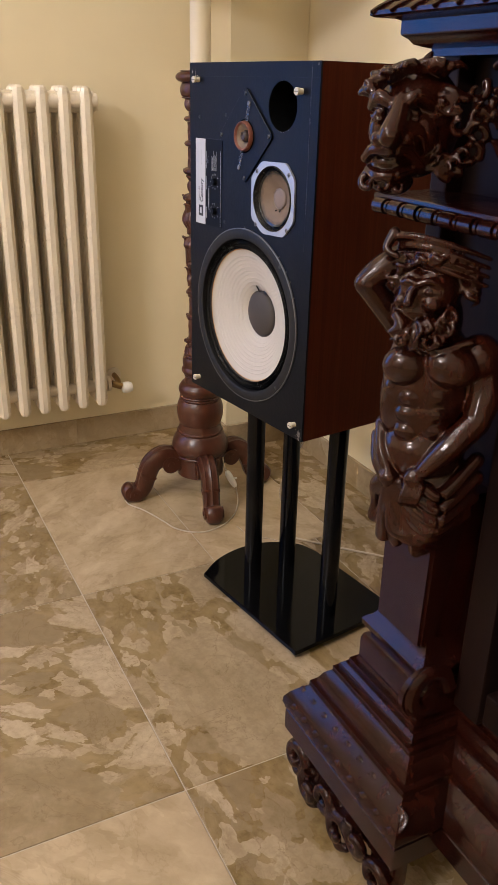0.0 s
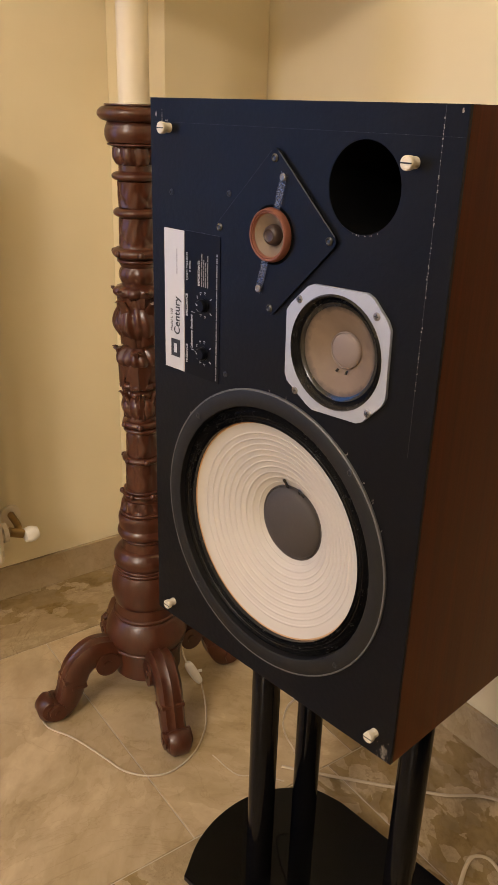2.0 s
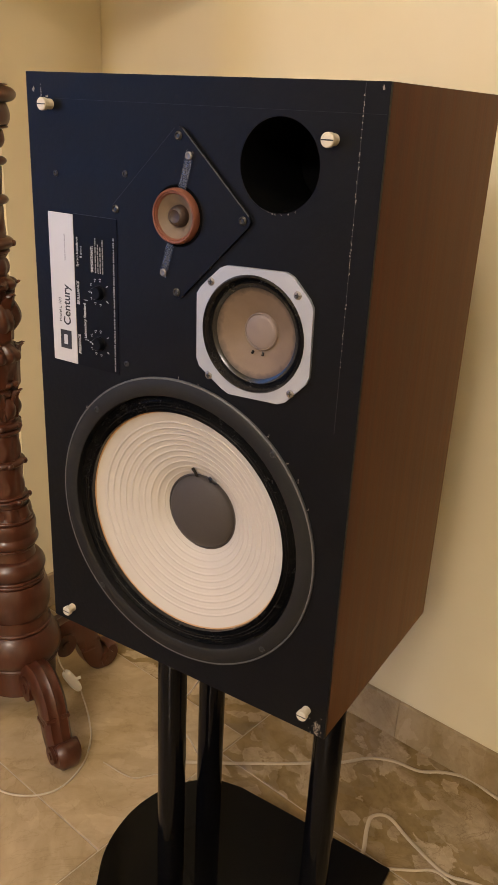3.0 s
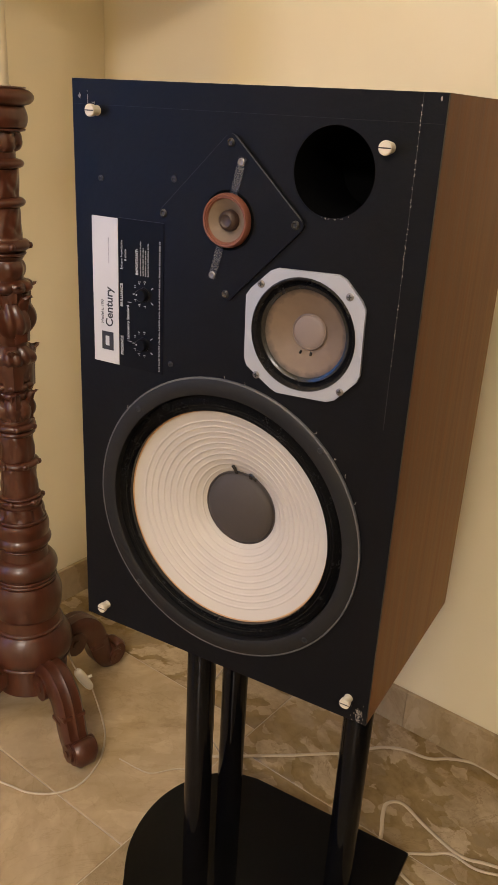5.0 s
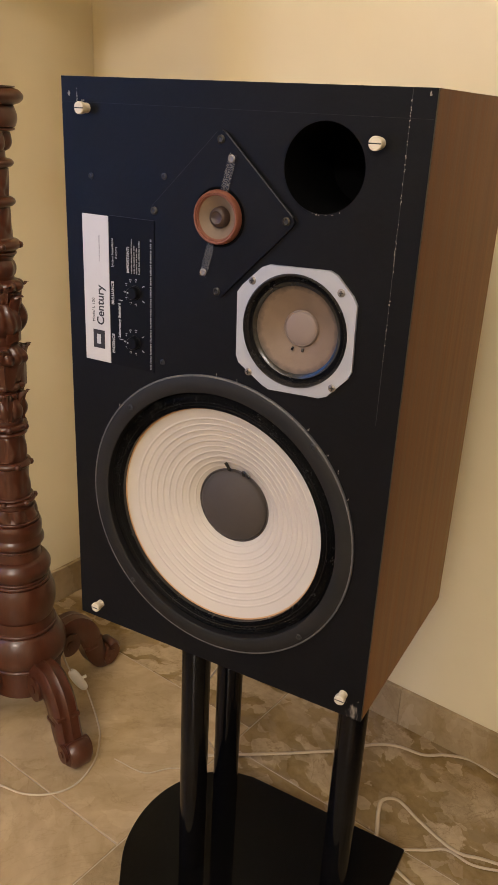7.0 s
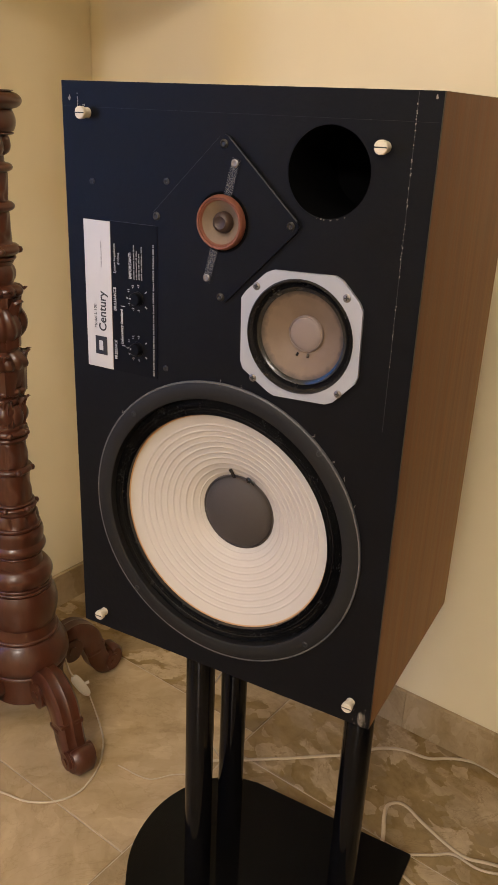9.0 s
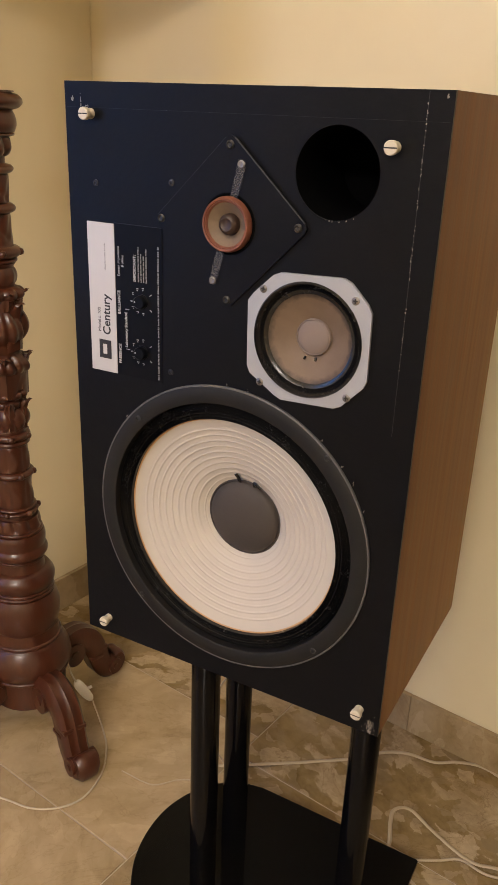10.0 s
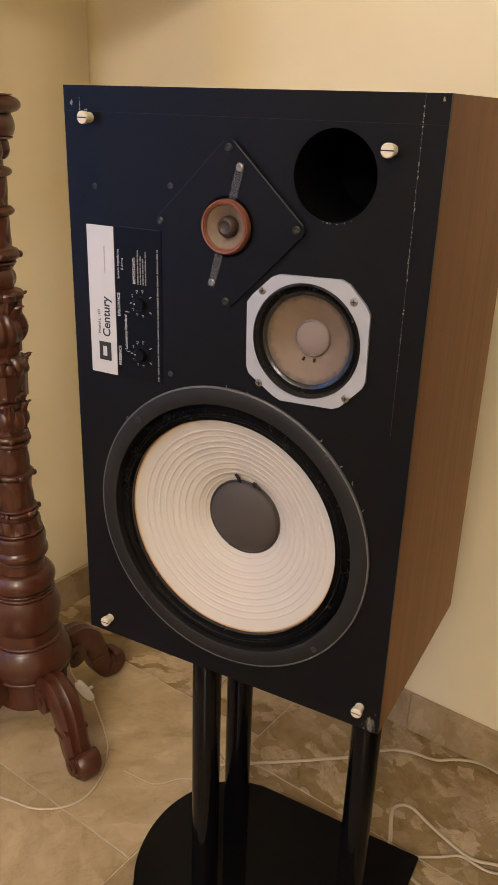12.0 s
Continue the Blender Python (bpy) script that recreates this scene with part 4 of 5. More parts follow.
sweep([(-0.430, 0.285, 0.032), (-0.410, 0.277, 0.008), (-0.385, 0.258, 0.003), (-0.355, 0.229, 0.002), (-0.326, 0.180, 0.002), (-0.318, 0.125, 0.002), (-0.337, 0.088, 0.002), (-0.375, 0.064, 0.002), (-0.420, 0.057, 0.002), (-0.496, 0.043, 0.002), (-0.550, 0.024, 0.002), (-0.585, 0.035, 0.002), (-0.62, 0.08, 0.002), (-0.66, 0.14, 0.002)], 0.0016, 8, bm=bm)
bm.transform(M)
part("cord", bm, CORD, lamp_cord, smooth=50)
bm = sweep([(-0.450, 0.267, 0.077), (-0.446, 0.270, 0.068), (-0.438, 0.278, 0.048), (-0.431, 0.284, 0.034)], lambda s: 0.0045 + 0.0045 * math.sin(math.pi * min(1, max(0, s))) ** 0.6, 14)
bm.transform(M)
part("switch", bm, WHITE_PLASTIC, lamp_cord, "white inline cord switch", 50)
bm = sweep([(-0.439, 0.279, 0.056), (-0.432, 0.288, 0.059)], 0.0028, 8, curved=False)
bm.transform(M)
part("switch_button", bm, WHITE_PLASTIC, lamp_cord)


# ---- carved sideboard ----
SB = (0.447, -0.138)
sideboard = thing("sideboard", ROOM @ pose(0.45, 0.0, 0), "dark polished carved oak sideboard with a figure column and moulded base", "sideboard")
BACK = pose(-0.45, 0, 0)


def sb(name, bm, label="", smooth=None, material=None, parent=None):
    """A part of the sideboard, built in the room's metres."""
    bm.transform(BACK)
    return part(name, bm, material or EBONY, parent or sideboard, label, smooth)


def skinned(ob, voxel, factor=0.4):
    """Merge the pieces of a carving into one skin."""
    mod = ob.modifiers.new("skin", "REMESH")
    mod.mode, mod.voxel_size, mod.use_smooth_shade = "VOXEL", voxel, True
    mod = ob.modifiers.new("soft", "SMOOTH")
    mod.factor, mod.iterations = factor, 2
    return ob


def moulding(profile, u0, u1, v0, v1, right=True):
    """Mitred moulding: (inset, height) pairs run round the front and the two ends."""
    bm = bmesh.new()
    rings = []
    for d, z in profile:
        e = d if right else 0.0
        rings.append([bm.verts.new(p) for p in ((u0 + d, v1, z), (u0 + d, v0 + d, z), (u1 - e, v0 + d, z), (u1 - e, v1, z))])
    for lo, hi in zip(rings, rings[1:]):
        for i in range(4):
            bm.faces.new((lo[i], lo[(i + 1) % 4], hi[(i + 1) % 4], hi[i]))
    bm.faces.new(rings[0][::-1]), bm.faces.new(rings[-1])
    return bm


BASE = [(0.004, 0.120), (0.0, 0.123), (0.0, 0.157), (0.005, 0.160), (-0.001, 0.163), (-0.004, 0.170), (-0.003, 0.180), (0.004, 0.192), (0.014, 0.203), (0.022, 0.209), (0.024, 0.212), (0.024, 0.221), (0.031, 0.222), (0.033, 0.230), (0.038, 0.241), (0.045, 0.248), (0.047, 0.249), (0.047, 0.257),
        (0.053, 0.258), (0.054, 0.265), (0.059, 0.270), (0.063, 0.271), (0.063, 0.278), (0.070, 0.279), (0.072, 0.286)]
BODY_END = 1.95
sb("plinth_moulding", moulding(BASE, SB[0], 0.724, SB[1], 0.02), "moulded plinth with a carved torus", 25)
sb("base_moulding", moulding(BASE, 0.462, BODY_END, -0.064, 0.54), "moulded base", 25)
rng = random.Random(11)
for k in range(9):       # leaf scrolls on the torus
    for d in range(2):
        s0 = SB[0] + 0.014 + k * 0.030 + 0.007 * d
        sb("carved_leaf", sweep([(s0 - 0.010, SB[1] - 0.002, 0.168 + 0.002 * d), (s0, SB[1] - 0.0015, 0.178 + 0.002 * d), (s0 + 0.008, SB[1] + 0.0045, 0.188), (s0 + 0.009, SB[1] + 0.0145, 0.201 - 0.002 * d), (s0 + 0.001, SB[1] + 0.0165, 0.204)], lambda s: (0.0035 + 0.0050 * math.sin(math.pi * s), 0.0018), 8, steps=4, up=(0, -0.7, 0.7)), smooth=50)
# carcass, stiles and rails wear the oak darkened for shade behind the figure
bm = bmesh.new()
box(bm, 0.485, BODY_END - 0.04, 0.020, 0.53, 0.286, 1.052)
sb("carcass", bm, material=OAK_SHADED)
for u0, u1, v in ((0.486, 0.515, -0.004), (0.655, 0.700, -0.010), (1.22, 1.27, -0.004), (1.84, 1.90, -0.004)):
    sb("stile", boxed(u0, u1, v, 0.022, 0.286, 1.052, bevel=0.003), material=OAK_SHADED)
for z0, z1 in ((0.290, 0.335), (0.985, 1.050)):
    sb("rail", boxed(0.70, 1.22, -0.002, 0.022, z0, z1, bevel=0.003), material=OAK_SHADED)
door_panel = sb("door_panel", boxed(0.735, 1.185, 0.004, 0.024, 0.365, 0.955, bevel=0.008), "raised dark door panel")
for k in range(3):
    z = 0.45 + 0.02 * k
    sb("bead", lathe([(0.001, 0), (0.005, 0.002), (0.006, 0.005), (0.003, 0.009)], 12, None, pose(0.717, 0.004, z, 90)), smooth=50)
for x in (0.72, 1.88):
    for y in (0.06, 0.46):
        sb("bun_foot", lathe([(0.018, 0.0), (0.034, 0.02), (0.040, 0.05), (0.032, 0.09), (0.028, 0.121)], 24, None, pose(x, y, 0)), smooth=50)

# carved apron and corner foot under the plinth
bm = bmesh.new()
lathe([(0.014, 0.0), (0.022, 0.012), (0.026, 0.045), (0.022, 0.085), (0.028, 0.121)], 16, bm, pose(0.495, -0.092, 0))
for k, (u, z, r) in enumerate(((0.468, 0.076, 0.026), (0.508, 0.050, 0.026), (0.548, 0.072, 0.026), (0.590, 0.046, 0.028), (0.634, 0.074, 0.026), (0.678, 0.060, 0.028))):
    turn = [(u + r * (1 - 0.12 * i) * math.cos(0.9 * i + 2.2 * k), -0.120 - 0.002 * i, z + r * (1 - 0.12 * i) * math.sin(0.9 * i + 2.2 * k)) for i in range(8)]
    sweep(turn, lambda s: 0.0125 - 0.006 * s, 8, bm=bm, steps=4, up=(0, 1, 0))
    box(bm, u - 0.026, u + 0.026, -0.112, -0.090, z - 0.014, 0.121, 0.006)
    sweep([(u - 0.02, -0.118, z - 0.018), (u, -0.124, z - 0.030), (u + 0.018, -0.118, z - 0.020)], 0.007, 8, bm=bm, steps=4)
skinned(sb("carved_apron", bm, "pierced leaf-scroll apron and foot"), 0.003)

# block, herm shaft
FOOT = [(0.000, 0.286), (0.000, 0.318), (0.003, 0.326), (0.010, 0.330), (0.006, 0.334), (0.000, 0.342), (-0.001, 0.350), (0.004, 0.356), (0.010, 0.360), (0.016, 0.372), (0.020, 0.392)]
sb("shaft_block", moulding(FOOT, 0.520, 0.652, -0.066, 0.02), smooth=30)
bm = bmesh.new()
lo = [bm.verts.new(p) for p in ((0.541, 0.02, 0.372), (0.541, -0.060, 0.372), (0.633, -0.060, 0.372), (0.633, 0.02, 0.372))]
hi = [bm.verts.new(p) for p in ((0.547, 0.02, 0.585), (0.547, -0.066, 0.585), (0.643, -0.066, 0.585), (0.643, 0.02, 0.585))]
for i in range(4):
    bm.faces.new((lo[i], lo[(i + 1) % 4], hi[(i + 1) % 4], hi[i]))
bm.faces.new(lo[::-1]), bm.faces.new(hi)
bmesh.ops.bevel(bm, geom=bm.edges[:], offset=0.004, segments=2, affect="EDGES")
sb("shaft", bm, "tapering dark shaft", 30)
bm = bmesh.new()
turn = [(0.660, -0.060 + 0.034 * (1 - i / 14) * math.cos(0.75 * i), 0.322 + 0.040 * (1 - i / 14) * math.sin(0.75 * i)) for i in range(13)]
sweep(turn, lambda s: (0.011, 0.0075 - 0.003 * s), 8, bm=bm, steps=4, up=(1, 0, 0))
rod((0.650, -0.060, 0.322), (0.668, -0.060, 0.322), 0.011, 16, bm)
rod((0.648, -0.060, 0.322), (0.656, -0.060, 0.322), 0.036, 28, bm)
sb("volute", bm, "carved side volute", 50)

# carved figure: soft forms merged into one skin
FIG = pose(0.60, -0.055, 0, 0, 0, 49.25)


class Carving:
    def __init__(self):
        self.bm = bmesh.new()

    def blob(self, x, z, y, rx, rz, ry, tilt=0):
        m = FIG @ pose(x, y, z, 0, tilt, 0) @ Matrix.Diagonal((rx, ry, rz, 1))
        bmesh.ops.create_icosphere(self.bm, subdivisions=3, radius=1.0, matrix=m)

    def limb(self, points, radius, steps=5):
        at = [FIG @ Vector((x, y, z)) for x, z, y in points]
        self.bm = sweep(at, radius, 12, bm=self.bm, steps=steps, up=(0.3, 0.9, 0.2))
        for p, s in ((at[0], 0.0), (at[-1], 1.0)):
            r = radius(s) if callable(radius) else radius
            bmesh.ops.create_icosphere(self.bm, subdivisions=2, radius=r, matrix=Matrix.Translation(p))

    def curl(self, x, z, y, size, thick, turn, way=1):
        self.limb([(x + size * (1 - 0.12 * i) * math.cos(turn + way * 0.95 * i), z + size * (1 - 0.12 * i) * math.sin(turn + way * 0.95 * i), y - 0.003 * i) for i in range(6)], lambda s: thick * (1.05 - 0.6 * s), 3)

    def finish(self, name, label, voxel=0.0017):
        return skinned(sb(name, self.bm, label, material=POLISHED), voxel)


f = Carving()
# trunk
f.blob(-0.010, 0.722, -0.008, 0.050, 0.074, 0.040)
f.blob(-0.034, 0.746, -0.034, 0.026, 0.023, 0.021, -8)
f.blob(0.013, 0.750, -0.037, 0.030, 0.024, 0.022, 8)
f.blob(-0.012, 0.690, -0.022, 0.036, 0.038, 0.026)
f.blob(-0.025, 0.672, -0.035, 0.0160, 0.0130, 0.0135)
f.blob(0.002, 0.675, -0.035, 0.0160, 0.0130, 0.0135)
f.blob(-0.024, 0.712, -0.035, 0.0160, 0.0130, 0.0135)
f.blob(-0.025, 0.692, -0.035, 0.0160, 0.0130, 0.0135)
f.blob(0.001, 0.716, -0.035, 0.0160, 0.0130, 0.0135)
f.blob(0.001, 0.695, -0.035, 0.0160, 0.0130, 0.0135)
f.blob(-0.012, 0.648, -0.030, 0.028, 0.022, 0.024)
f.blob(-0.008, 0.640, -0.010, 0.049, 0.050, 0.044)
f.blob(-0.043, 0.700, -0.008, 0.018, 0.050, 0.030)
f.blob(-0.046, 0.718, -0.018, 0.012, 0.016, 0.020)
f.blob(-0.006, 0.790, -0.002, 0.026, 0.036, 0.028)
f.limb([(-0.034, 0.772, -0.036), (-0.006, 0.768, -0.046), (0.030, 0.778, -0.038)], 0.0045)
# bent arm behind the head, and its shoulder
f.limb([(-0.038, 0.770, 0.008), (-0.060, 0.798, -0.008), (-0.084, 0.828, -0.024)], lambda s: 0.0185 - 0.005 * s)
f.limb([(-0.086, 0.829, -0.024), (-0.064, 0.848, -0.018), (-0.034, 0.866, -0.006)], lambda s: 0.0125 + 0.003 * math.sin(math.pi * s))
# lowered arm across the belly
f.blob(0.041, 0.757, -0.018, 0.024, 0.026, 0.026)
f.limb([(0.044, 0.756, -0.016), (0.052, 0.722, -0.020), (0.047, 0.690, -0.036)], lambda s: 0.0195 - 0.004 * s + 0.002 * math.sin(math.pi * s))
f.limb([(0.047, 0.690, -0.036), (0.022, 0.664, -0.052), (-0.002, 0.636, -0.060)], lambda s: 0.0155 - 0.006 * s + 0.002 * math.sin(math.pi * s))
f.blob(-0.012, 0.620, -0.058, 0.013, 0.016, 0.010)
for k in range(4):
    f.limb([(-0.020 + 0.006 * k, 0.618, -0.064), (-0.023 + 0.006 * k, 0.603, -0.069), (-0.023 + 0.005 * k, 0.593, -0.062)], 0.0030, 3)
# head
f.blob(-0.014, 0.828, -0.016, 0.030, 0.034, 0.034)
f.blob(-0.033, 0.826, -0.026, 0.022, 0.028, 0.024)
f.blob(-0.030, 0.806, -0.030, 0.026, 0.018, 0.018)
f.limb([(-0.032, 0.836, -0.046), (-0.037, 0.826, -0.053), (-0.038, 0.819, -0.055)], lambda s: 0.0032 + 0.0022 * s)
f.limb([(-0.050, 0.834, -0.036), (-0.040, 0.839, -0.046), (-0.032, 0.837, -0.049)], 0.0034)
f.limb([(-0.030, 0.837, -0.049), (-0.018, 0.841, -0.050), (-0.004, 0.834, -0.044)], 0.0036)
f.blob(-0.018, 0.829, -0.047, 0.0055, 0.0038, 0.005)
f.blob(-0.014, 0.817, -0.046, 0.011, 0.008, 0.008)
f.blob(-0.046, 0.817, -0.040, 0.008, 0.008, 0.008)
rng = random.Random(21)
# locks of hair over the brow and beside the face
for k in range(15):
    a = math.pi * (-0.10 + 1.12 * k / 14)
    x, z = -0.014 + 0.034 * math.cos(a), 0.836 + 0.024 * math.sin(a)
    for layer in range(2):
        dx, dz = 0.012 * math.cos(a + rng.gauss(0, 0.5)), 0.010 * math.sin(a) - 0.004 * layer
        y = -0.036 - 0.010 * layer + 0.016 * abs(math.cos(a))
        f.limb([(x - dx * 0.4, z - dz * 0.4, y), (x + dx * 0.3 + rng.gauss(0, 0.003), z + dz * 0.5, y - 0.008), (x + dx + rng.gauss(0, 0.003), z + dz, y - 0.004), (x + dx * 0.9, z + dz - 0.006, y - 0.003)], lambda s: 0.0036 * (1.15 - 0.7 * s), 3)
# beard: loose curling strands
for k in range(34):
    t = rng.random()
    x = -0.054 + 0.062 * t
    z = 0.808 - 0.022 * rng.random() - 0.008 * math.sin(math.pi * t) + 0.008 * t
    y = -0.042 - 0.008 * math.sin(math.pi * t) - 0.004 * rng.random()
    w = rng.choice((-1, 1)) * rng.uniform(0.003, 0.007)
    f.limb([(x, z, y), (x + w, z - 0.006, y - 0.008), (x + w * 0.2, z - 0.012, y - 0.007), (x - w * 0.8, z - 0.016, y - 0.003)], lambda s: 0.0029 * (1.2 - 0.7 * s), 3)
# drapery above the head
for k in range(4):
    z = 0.886 - 0.009 * k
    f.limb([(-0.062 + 0.010 * k, z - 0.006, -0.026), (-0.034 + 0.004 * k, z - 0.003, -0.042), (0.004, z - 0.010, -0.046), (0.038, z - 0.022, -0.034)], lambda s: 0.0046 - 0.0022 * s, 4)
f.limb([(-0.060, 0.884, -0.028), (-0.066, 0.868, -0.034), (-0.054, 0.862, -0.040)], lambda s: 0.006 - 0.003 * s)
# loincloth: folds that fan out from the knot
f.blob(-0.002, 0.604, -0.010, 0.053, 0.050, 0.042)
f.blob(0.004, 0.560, -0.004, 0.040, 0.046, 0.034)
f.limb([(-0.056, 0.668, -0.012), (-0.052, 0.644, -0.032), (-0.040, 0.622, -0.046)], lambda s: 0.0075 - 0.001 * s)
f.limb([(-0.060, 0.650, -0.006), (-0.056, 0.628, -0.028), (-0.042, 0.612, -0.046)], 0.0070)
for k, (x, z, drop) in enumerate(((0.054, 0.640, 0.020), (0.056, 0.618, 0.026), (0.054, 0.594, 0.030), (0.048, 0.572, 0.032), (0.038, 0.548, 0.030), (0.022, 0.522, 0.024), (0.000, 0.512, 0.014))):
    mx, mz = (-0.036 + x) * 0.5, (0.612 + z) * 0.5 - drop
    f.limb([(-0.036, 0.612 - 0.003 * k, -0.048), (mx - 0.012, mz + 0.008, -0.056), (mx + 0.012, mz, -0.054), (x, z, -0.022)], lambda s: 0.0052 + 0.0038 * s, 6)
f.limb([(-0.046, 0.612, -0.038), (-0.054, 0.586, -0.030), (-0.052, 0.556, -0.026)], lambda s: 0.008 + 0.003 * math.sin(7 * s))
f.limb([(-0.040, 0.606, -0.046), (-0.042, 0.570, -0.040), (-0.040, 0.536, -0.034)], lambda s: 0.007 + 0.003 * s)
f.limb([(-0.034, 0.604, -0.048), (-0.028, 0.566, -0.044), (-0.024, 0.530, -0.036)], lambda s: 0.006 + 0.002 * s)
f.blob(-0.040, 0.616, -0.048, 0.011, 0.011, 0.009)
f.finish("carved_figure", "carved dark oak figure with draped cloth")

# carved beast mask above the ledge
g = Carving()
g.blob(-0.050, 0.988, 0.004, 0.043, 0.054, 0.043)
g.blob(-0.044, 0.979, -0.030, 0.018, 0.019, 0.015)
g.blob(-0.083, 0.981, -0.028, 0.012, 0.018, 0.014)
# brows, eyes
g.limb([(-0.093, 1.002, -0.028), (-0.085, 1.011, -0.043), (-0.070, 1.003, -0.050)], lambda s: 0.0050 + 0.0025 * math.sin(math.pi * s))
g.limb([(-0.060, 1.003, -0.050), (-0.050, 1.013, -0.045), (-0.037, 1.006, -0.033), (-0.031, 0.992, -0.022)], lambda s: 0.0052 + 0.0028 * math.sin(math.pi * s))
for x, y in ((-0.083, -0.041), (-0.051, -0.041)):
    g.blob(x, 0.997, y, 0.0062, 0.0046, 0.005)
    g.limb([(x - 0.009, 0.994, y + 0.003), (x, 0.990, y - 0.003), (x + 0.010, 0.994, y + 0.003)], 0.0022)
# broad nose, nostrils, wrinkles beside it
g.limb([(-0.064, 1.009, -0.045), (-0.066, 0.993, -0.058), (-0.069, 0.978, -0.069)], lambda s: 0.0078 + 0.0045 * s)
g.blob(-0.081, 0.975, -0.060, 0.008, 0.0068, 0.010)
g.blob(-0.056, 0.975, -0.059, 0.0095, 0.0075, 0.011)
for k in range(3):
    g.limb([(-0.060 + 0.004 * k, 0.990 - 0.005 * k, -0.055), (-0.047 + 0.003 * k, 0.986 - 0.005 * k, -0.048), (-0.038, 0.976 - 0.006 * k, -0.040)], 0.0026)
# muzzle with drawn-up lip, jaw
g.blob(-0.069, 0.968, -0.046, 0.020, 0.009, 0.018)
g.limb([(-0.095, 0.955, -0.036), (-0.085, 0.965, -0.053), (-0.070, 0.965, -0.063), (-0.054, 0.965, -0.054), (-0.040, 0.951, -0.038)], lambda s: 0.0048 + 0.0018 * math.sin(math.pi * s))
g.limb([(-0.090, 0.944, -0.036), (-0.080, 0.940, -0.051), (-0.066, 0.941, -0.054), (-0.050, 0.945, -0.040)], 0.0056)
g.blob(-0.068, 0.934, -0.028, 0.022, 0.014, 0.020)
for x, y, w in ((-0.090, -0.034, 1), (-0.074, -0.048, -1), (-0.058, -0.044, 1)):
    g.curl(x, 0.932, y, 0.008, 0.0046, 2.0, w)
g.blob(-0.072, 0.952, -0.034, 0.018, 0.013, 0.016)
# ear and the mane that sweeps back from the cheek
g.limb([(-0.048, 1.028, -0.010), (-0.046, 1.042, -0.014), (-0.042, 1.050, -0.012)], lambda s: 0.0085 - 0.006 * s)
for k in range(20):
    a = math.pi * (0.98 - 0.62 * k / 19)
    x, z, y = -0.046 + 0.044 * math.cos(a), 1.012 + 0.024 * math.sin(a), -0.016 - 0.018 * rng.random()
    dx, dz = 0.022 * math.cos(a) + 0.008, 0.007 * math.sin(a)
    g.limb([(x, z, y), (x + dx * 0.5 + rng.gauss(0, 0.004), z + dz * 0.8, y - 0.010), (x + dx + rng.gauss(0, 0.003), z + dz * 0.9, y - 0.006), (x + dx * 1.15, z + dz * 0.5, y)], lambda s: 0.0048 * (1.1 - 0.7 * s), 4)
for k in range(22):
    a, q = 2.4 * k, 0.012 + 0.028 * ((k * 0.37) % 1.0)
    g.curl(-0.018 + 0.8 * q * math.cos(a), 0.988 + 1.25 * q * math.sin(a), -0.030 + 0.5 * q, 0.010, 0.0050, a, 1 if k % 2 else -1)
for x0, z0, x1, z1 in ((-0.002, 1.040, 0.024, 1.052), (0.000, 0.994, 0.030, 1.008), (0.006, 0.972, 0.018, 0.940), (0.018, 0.976, 0.030, 0.940), (0.030, 0.976, 0.044, 0.942), (0.002, 1.018, 0.030, 1.030), (0.034, 1.000, 0.060, 1.000)):
    for d in (0.0, 0.007):
        g.limb([(x0 + d + 0.022, z0 - d, -0.010), ((x0 + x1) / 2 + d + 0.022, (z0 + z1) / 2 - d + 0.004, -0.030), (x1 + d + 0.022, z1 - d, -0.026)], lambda s: 0.0042 * (1.1 - 0.6 * s), 4)
g.finish("carved_mask", "carved beast mask with curled mane")

# beaded ledge, cornice
bm = boxed(0.492, 0.740, -0.070, 0.022, 0.890, 0.903, bevel=0.004)
box(bm, 0.484, 0.750, -0.080, 0.022, 0.903, 0.912, 0.003)
for k in range(9):
    u = 0.496 + 0.029 * k
    rod((u, -0.082, 0.899), (u + 0.018, -0.082, 0.899), 0.0085, 12, bm)
    rod((u + 0.021, -0.082, 0.899), (u + 0.025, -0.082, 0.899), 0.0070, 12, bm)
sb("beaded_ledge", bm, "beaded carved ledge", 40)
CORNICE = [(0.048, 1.050), (0.048, 1.057), (0.040, 1.059), (0.034, 1.061), (0.030, 1.066), (0.025, 1.069), (0.024, 1.071), (0.024, 1.083), (0.019, 1.085), (0.004, 1.086), (0.0, 1.088), (0.0005, 1.092), (0.008, 1.099), (0.022, 1.105), (0.040, 1.108)]
sb("cornice", moulding(CORNICE, 0.468, BODY_END, -0.092, 0.54), "moulded cornice", 30)
bm = bmesh.new()
for k in range(22):
    u = 0.472 + 0.034 * k
    sweep([(u, -0.091, 1.0905), (u + 0.010, -0.086, 1.0965), (u + 0.026, -0.074, 1.1040), (u + 0.044, -0.056, 1.1075)], lambda s: (0.0055 - 0.002 * s, 0.0030), 8, bm=bm, steps=4)
sb("cornice_carving", bm, "carved lobed cornice edge", 60)


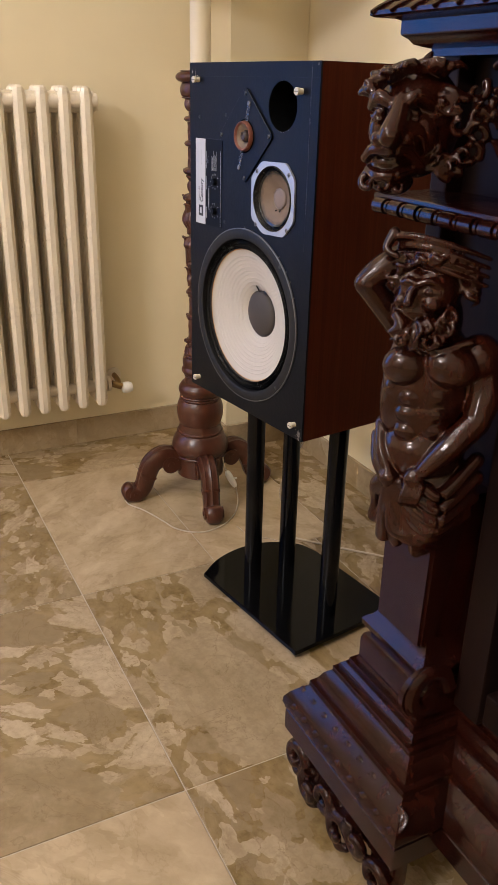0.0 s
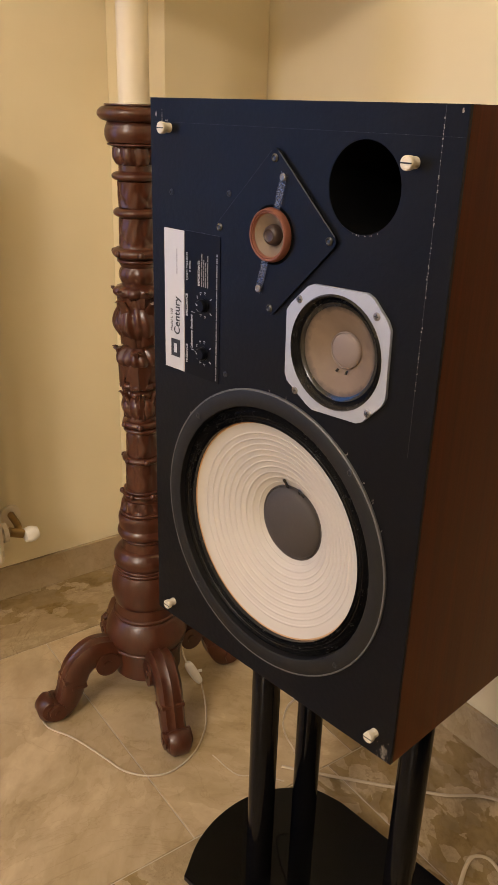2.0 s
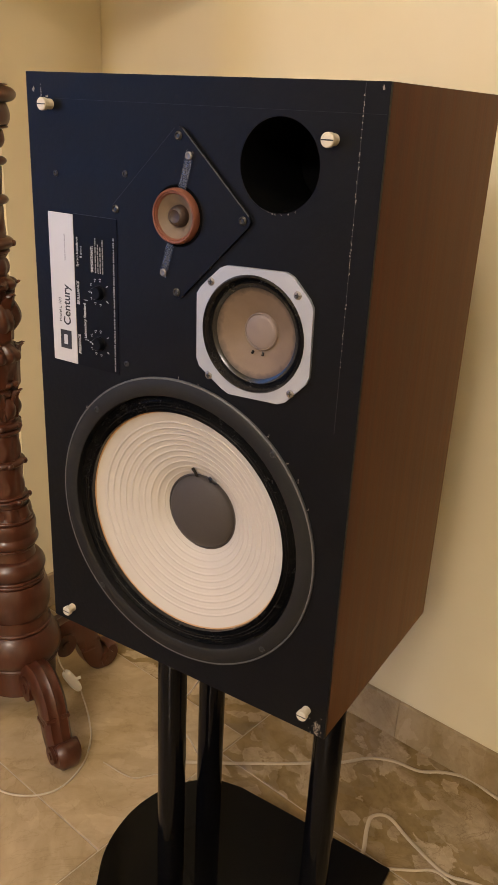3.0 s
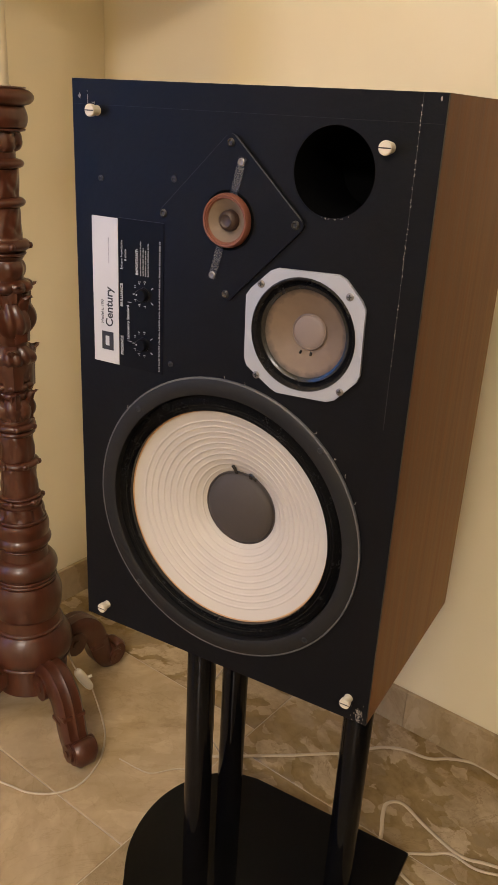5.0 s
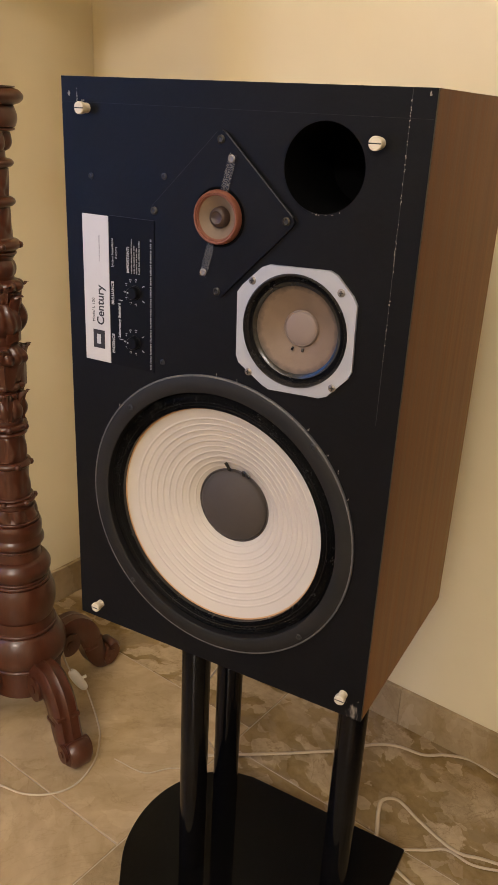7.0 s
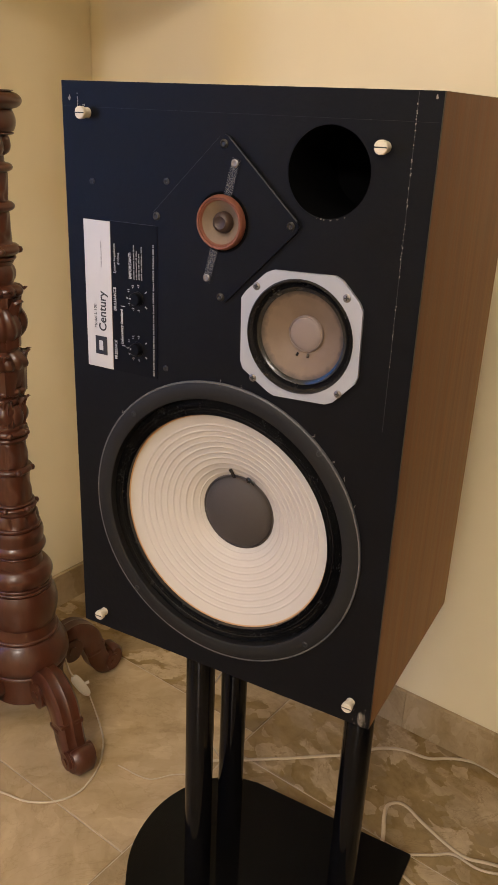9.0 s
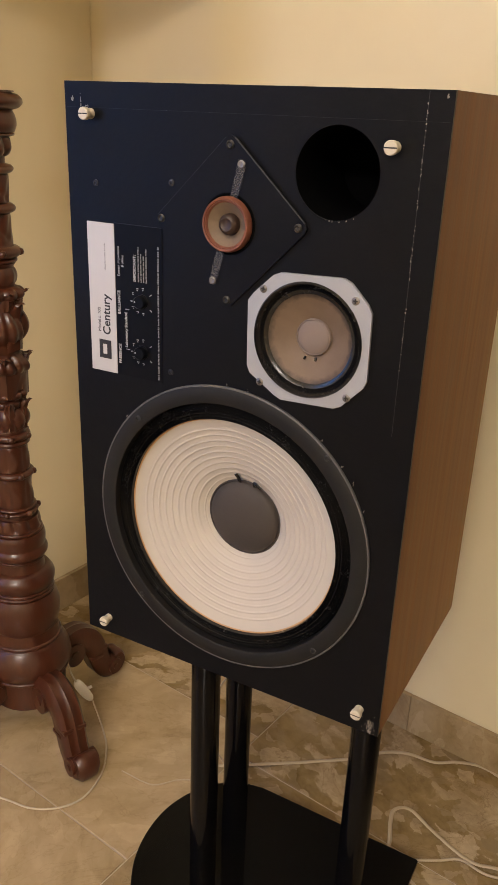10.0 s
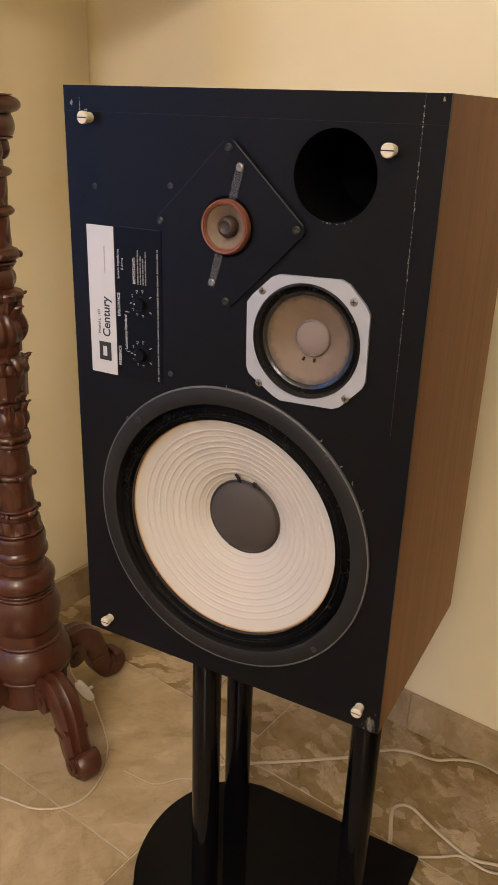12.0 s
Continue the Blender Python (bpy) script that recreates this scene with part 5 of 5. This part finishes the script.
# ---- glazed door, chandelier ----
glass = plain("window_glass", (0.9, 0.95, 1.0), 0.02, vary=0.0, Transmission_Weight=1.0, IOR=1.45)
door = thing("door_1", ROOM @ pose(U0 - 0.10, (DOOR_V[0] + DOOR_V[1]) / 2, 0), "white-framed glazed balcony door with dusk outside", "door", kind="structure")
hw = (DOOR_V[1] - DOOR_V[0]) / 2
WHITE_PAINT = plain("white_door_paint", (0.70, 0.68, 0.62), 0.4, vary=0.05)
bm = bmesh.new()
for y0, y1, z0, z1 in ((-hw, -hw + 0.08, 0, 2.25), (hw - 0.08, hw, 0, 2.25), (-hw + 0.08, hw - 0.08, 2.17, 2.25), (-hw + 0.08, hw - 0.08, 0, 0.5), (-0.04, 0.04, 0.5, 2.17)):
    box(bm, -0.03, 0.03, y0, y1, z0, z1)
part("door_frame", bm, WHITE_PAINT, door)
for y0, y1 in ((-hw + 0.08, -0.04), (0.04, hw - 0.08)):
    pane = part("pane", boxed(-0.003, 0.003, y0, y1, 0.5, 2.17), glass, door)
    pane.visible_shadow = False

glow = Nodes("lit_opal_glass")
LIT = glow.done((0.9, 0.85, 0.75), 0.3, Emission_Color=(*LAMP_COLOUR, 1.0), Emission_Strength=4.0)


def ceiling_lamp(at, count, label):
    ob = thing("chandelier", ROOM @ pose(*at), label, "chandelier", "brass chandeliers in the room")
    top = H - at[2]
    part("rod", lathe([(0.03, -0.02), (0.045, 0.02), (0.02, 0.06), (0.008, 0.08), (0.008, top - 0.03), (0.05, top - 0.03), (0.05, top)], 24), BRASS, ob, smooth=40)
    for i in range(count):
        a = math.tau * i / count + 0.3
        c, s = math.cos(a), math.sin(a)
        part("arm", sweep([(0.02 * c, 0.02 * s, 0), (0.12 * c, 0.12 * s, -0.05), (0.22 * c, 0.22 * s, -0.01), (0.24 * c, 0.24 * s, 0.015)], 0.007, 8), BRASS, ob, smooth=40)
        part("globe", lathe([(0.010, 0.012), (0.035, 0.030), (0.050, 0.060), (0.046, 0.085), (0.028, 0.108), (0.004, 0.118)], 24, None, pose(0.24 * c, 0.24 * s, 0)), LIT, ob, "lit opal glass globe", 60)


ceiling_lamp(LAMP_AT, 5, "brass ceiling chandelier with five lit opal globes")
# unseen addition that brightens the lower walls
ceiling_lamp(FILL_LAMP_AT, 4, "added unseen brass chandelier with four lit opal globes for fill light")


# ---- skirting and floor tiles ----
def skirting(name, x0, x1, y0, y1, along):
    """A row of marble skirting tiles. along: 0 for x, 1 for y."""
    ob = thing(name, ROOM, "tan marble skirting tiles", "skirting", kind="structure")
    lo, hi = (x0, x1) if along == 0 else (y0, y1)
    n = max(1, round((hi - lo) / 0.39))
    step = (hi - lo) / n
    for k in range(n):
        a, b = lo + k * step + 0.0002, lo + (k + 1) * step - 0.0002
        bm = boxed(a, b, y0, y1, 0.0, 0.078, bevel=0.001, seg=1) if along == 0 else boxed(x0, x1, a, b, 0.0, 0.078, bevel=0.001, seg=1)
        part("skirting_tile", bm, MARBLE_TAN, ob)
    return ob


S = 0.009
skirting("baseboard_1", U0, U0 + S, DOOR_V[1], PIL_V - S, 1)
skirting("baseboard_2", U0 + S, PIL_U + S, PIL_V - S, PIL_V, 0)
skirting("baseboard_3", PIL_U, PIL_U + S, PIL_V, V1, 1)
skirting("baseboard_4", PIL_U + S, U1, V1 - S, V1, 0)

TILE, GAP = 0.587, 0.0012
meshes = {}
row = 0
x = -0.784 - TILE
while x < U1:
    start = -0.279
    joints = [start + TILE * k for k in range(math.floor((V0 - start) / TILE), math.ceil((V1 - start) / TILE) + 1)]
    if row == 1:        # cut pieces in this row
        joints = [j for j in joints if j < -0.2] + [0.038, 0.365, V1]
    for y, y_end in zip(joints, joints[1:]):
        a0, a1 = max(x + GAP, U0), min(x + TILE - GAP, U1)
        b0, b1 = max(y + GAP, V0), min(y_end - GAP, V1)
        if a1 - a0 > 0.02 and b1 - b0 > 0.02:
            stone = MARBLE
            if row == 1 and -0.3 < y < 0.1:
                stone = MARBLE_PALE
            elif row == 3 and y < -0.5 and y > -1.2:
                stone = MARBLE_PALE
            ob = part("floor_tile", boxed(a0, a1, b0, b1, -0.010, 0.0, bevel=0.0006, seg=1), stone, floor)
    x += TILE
    row += 1
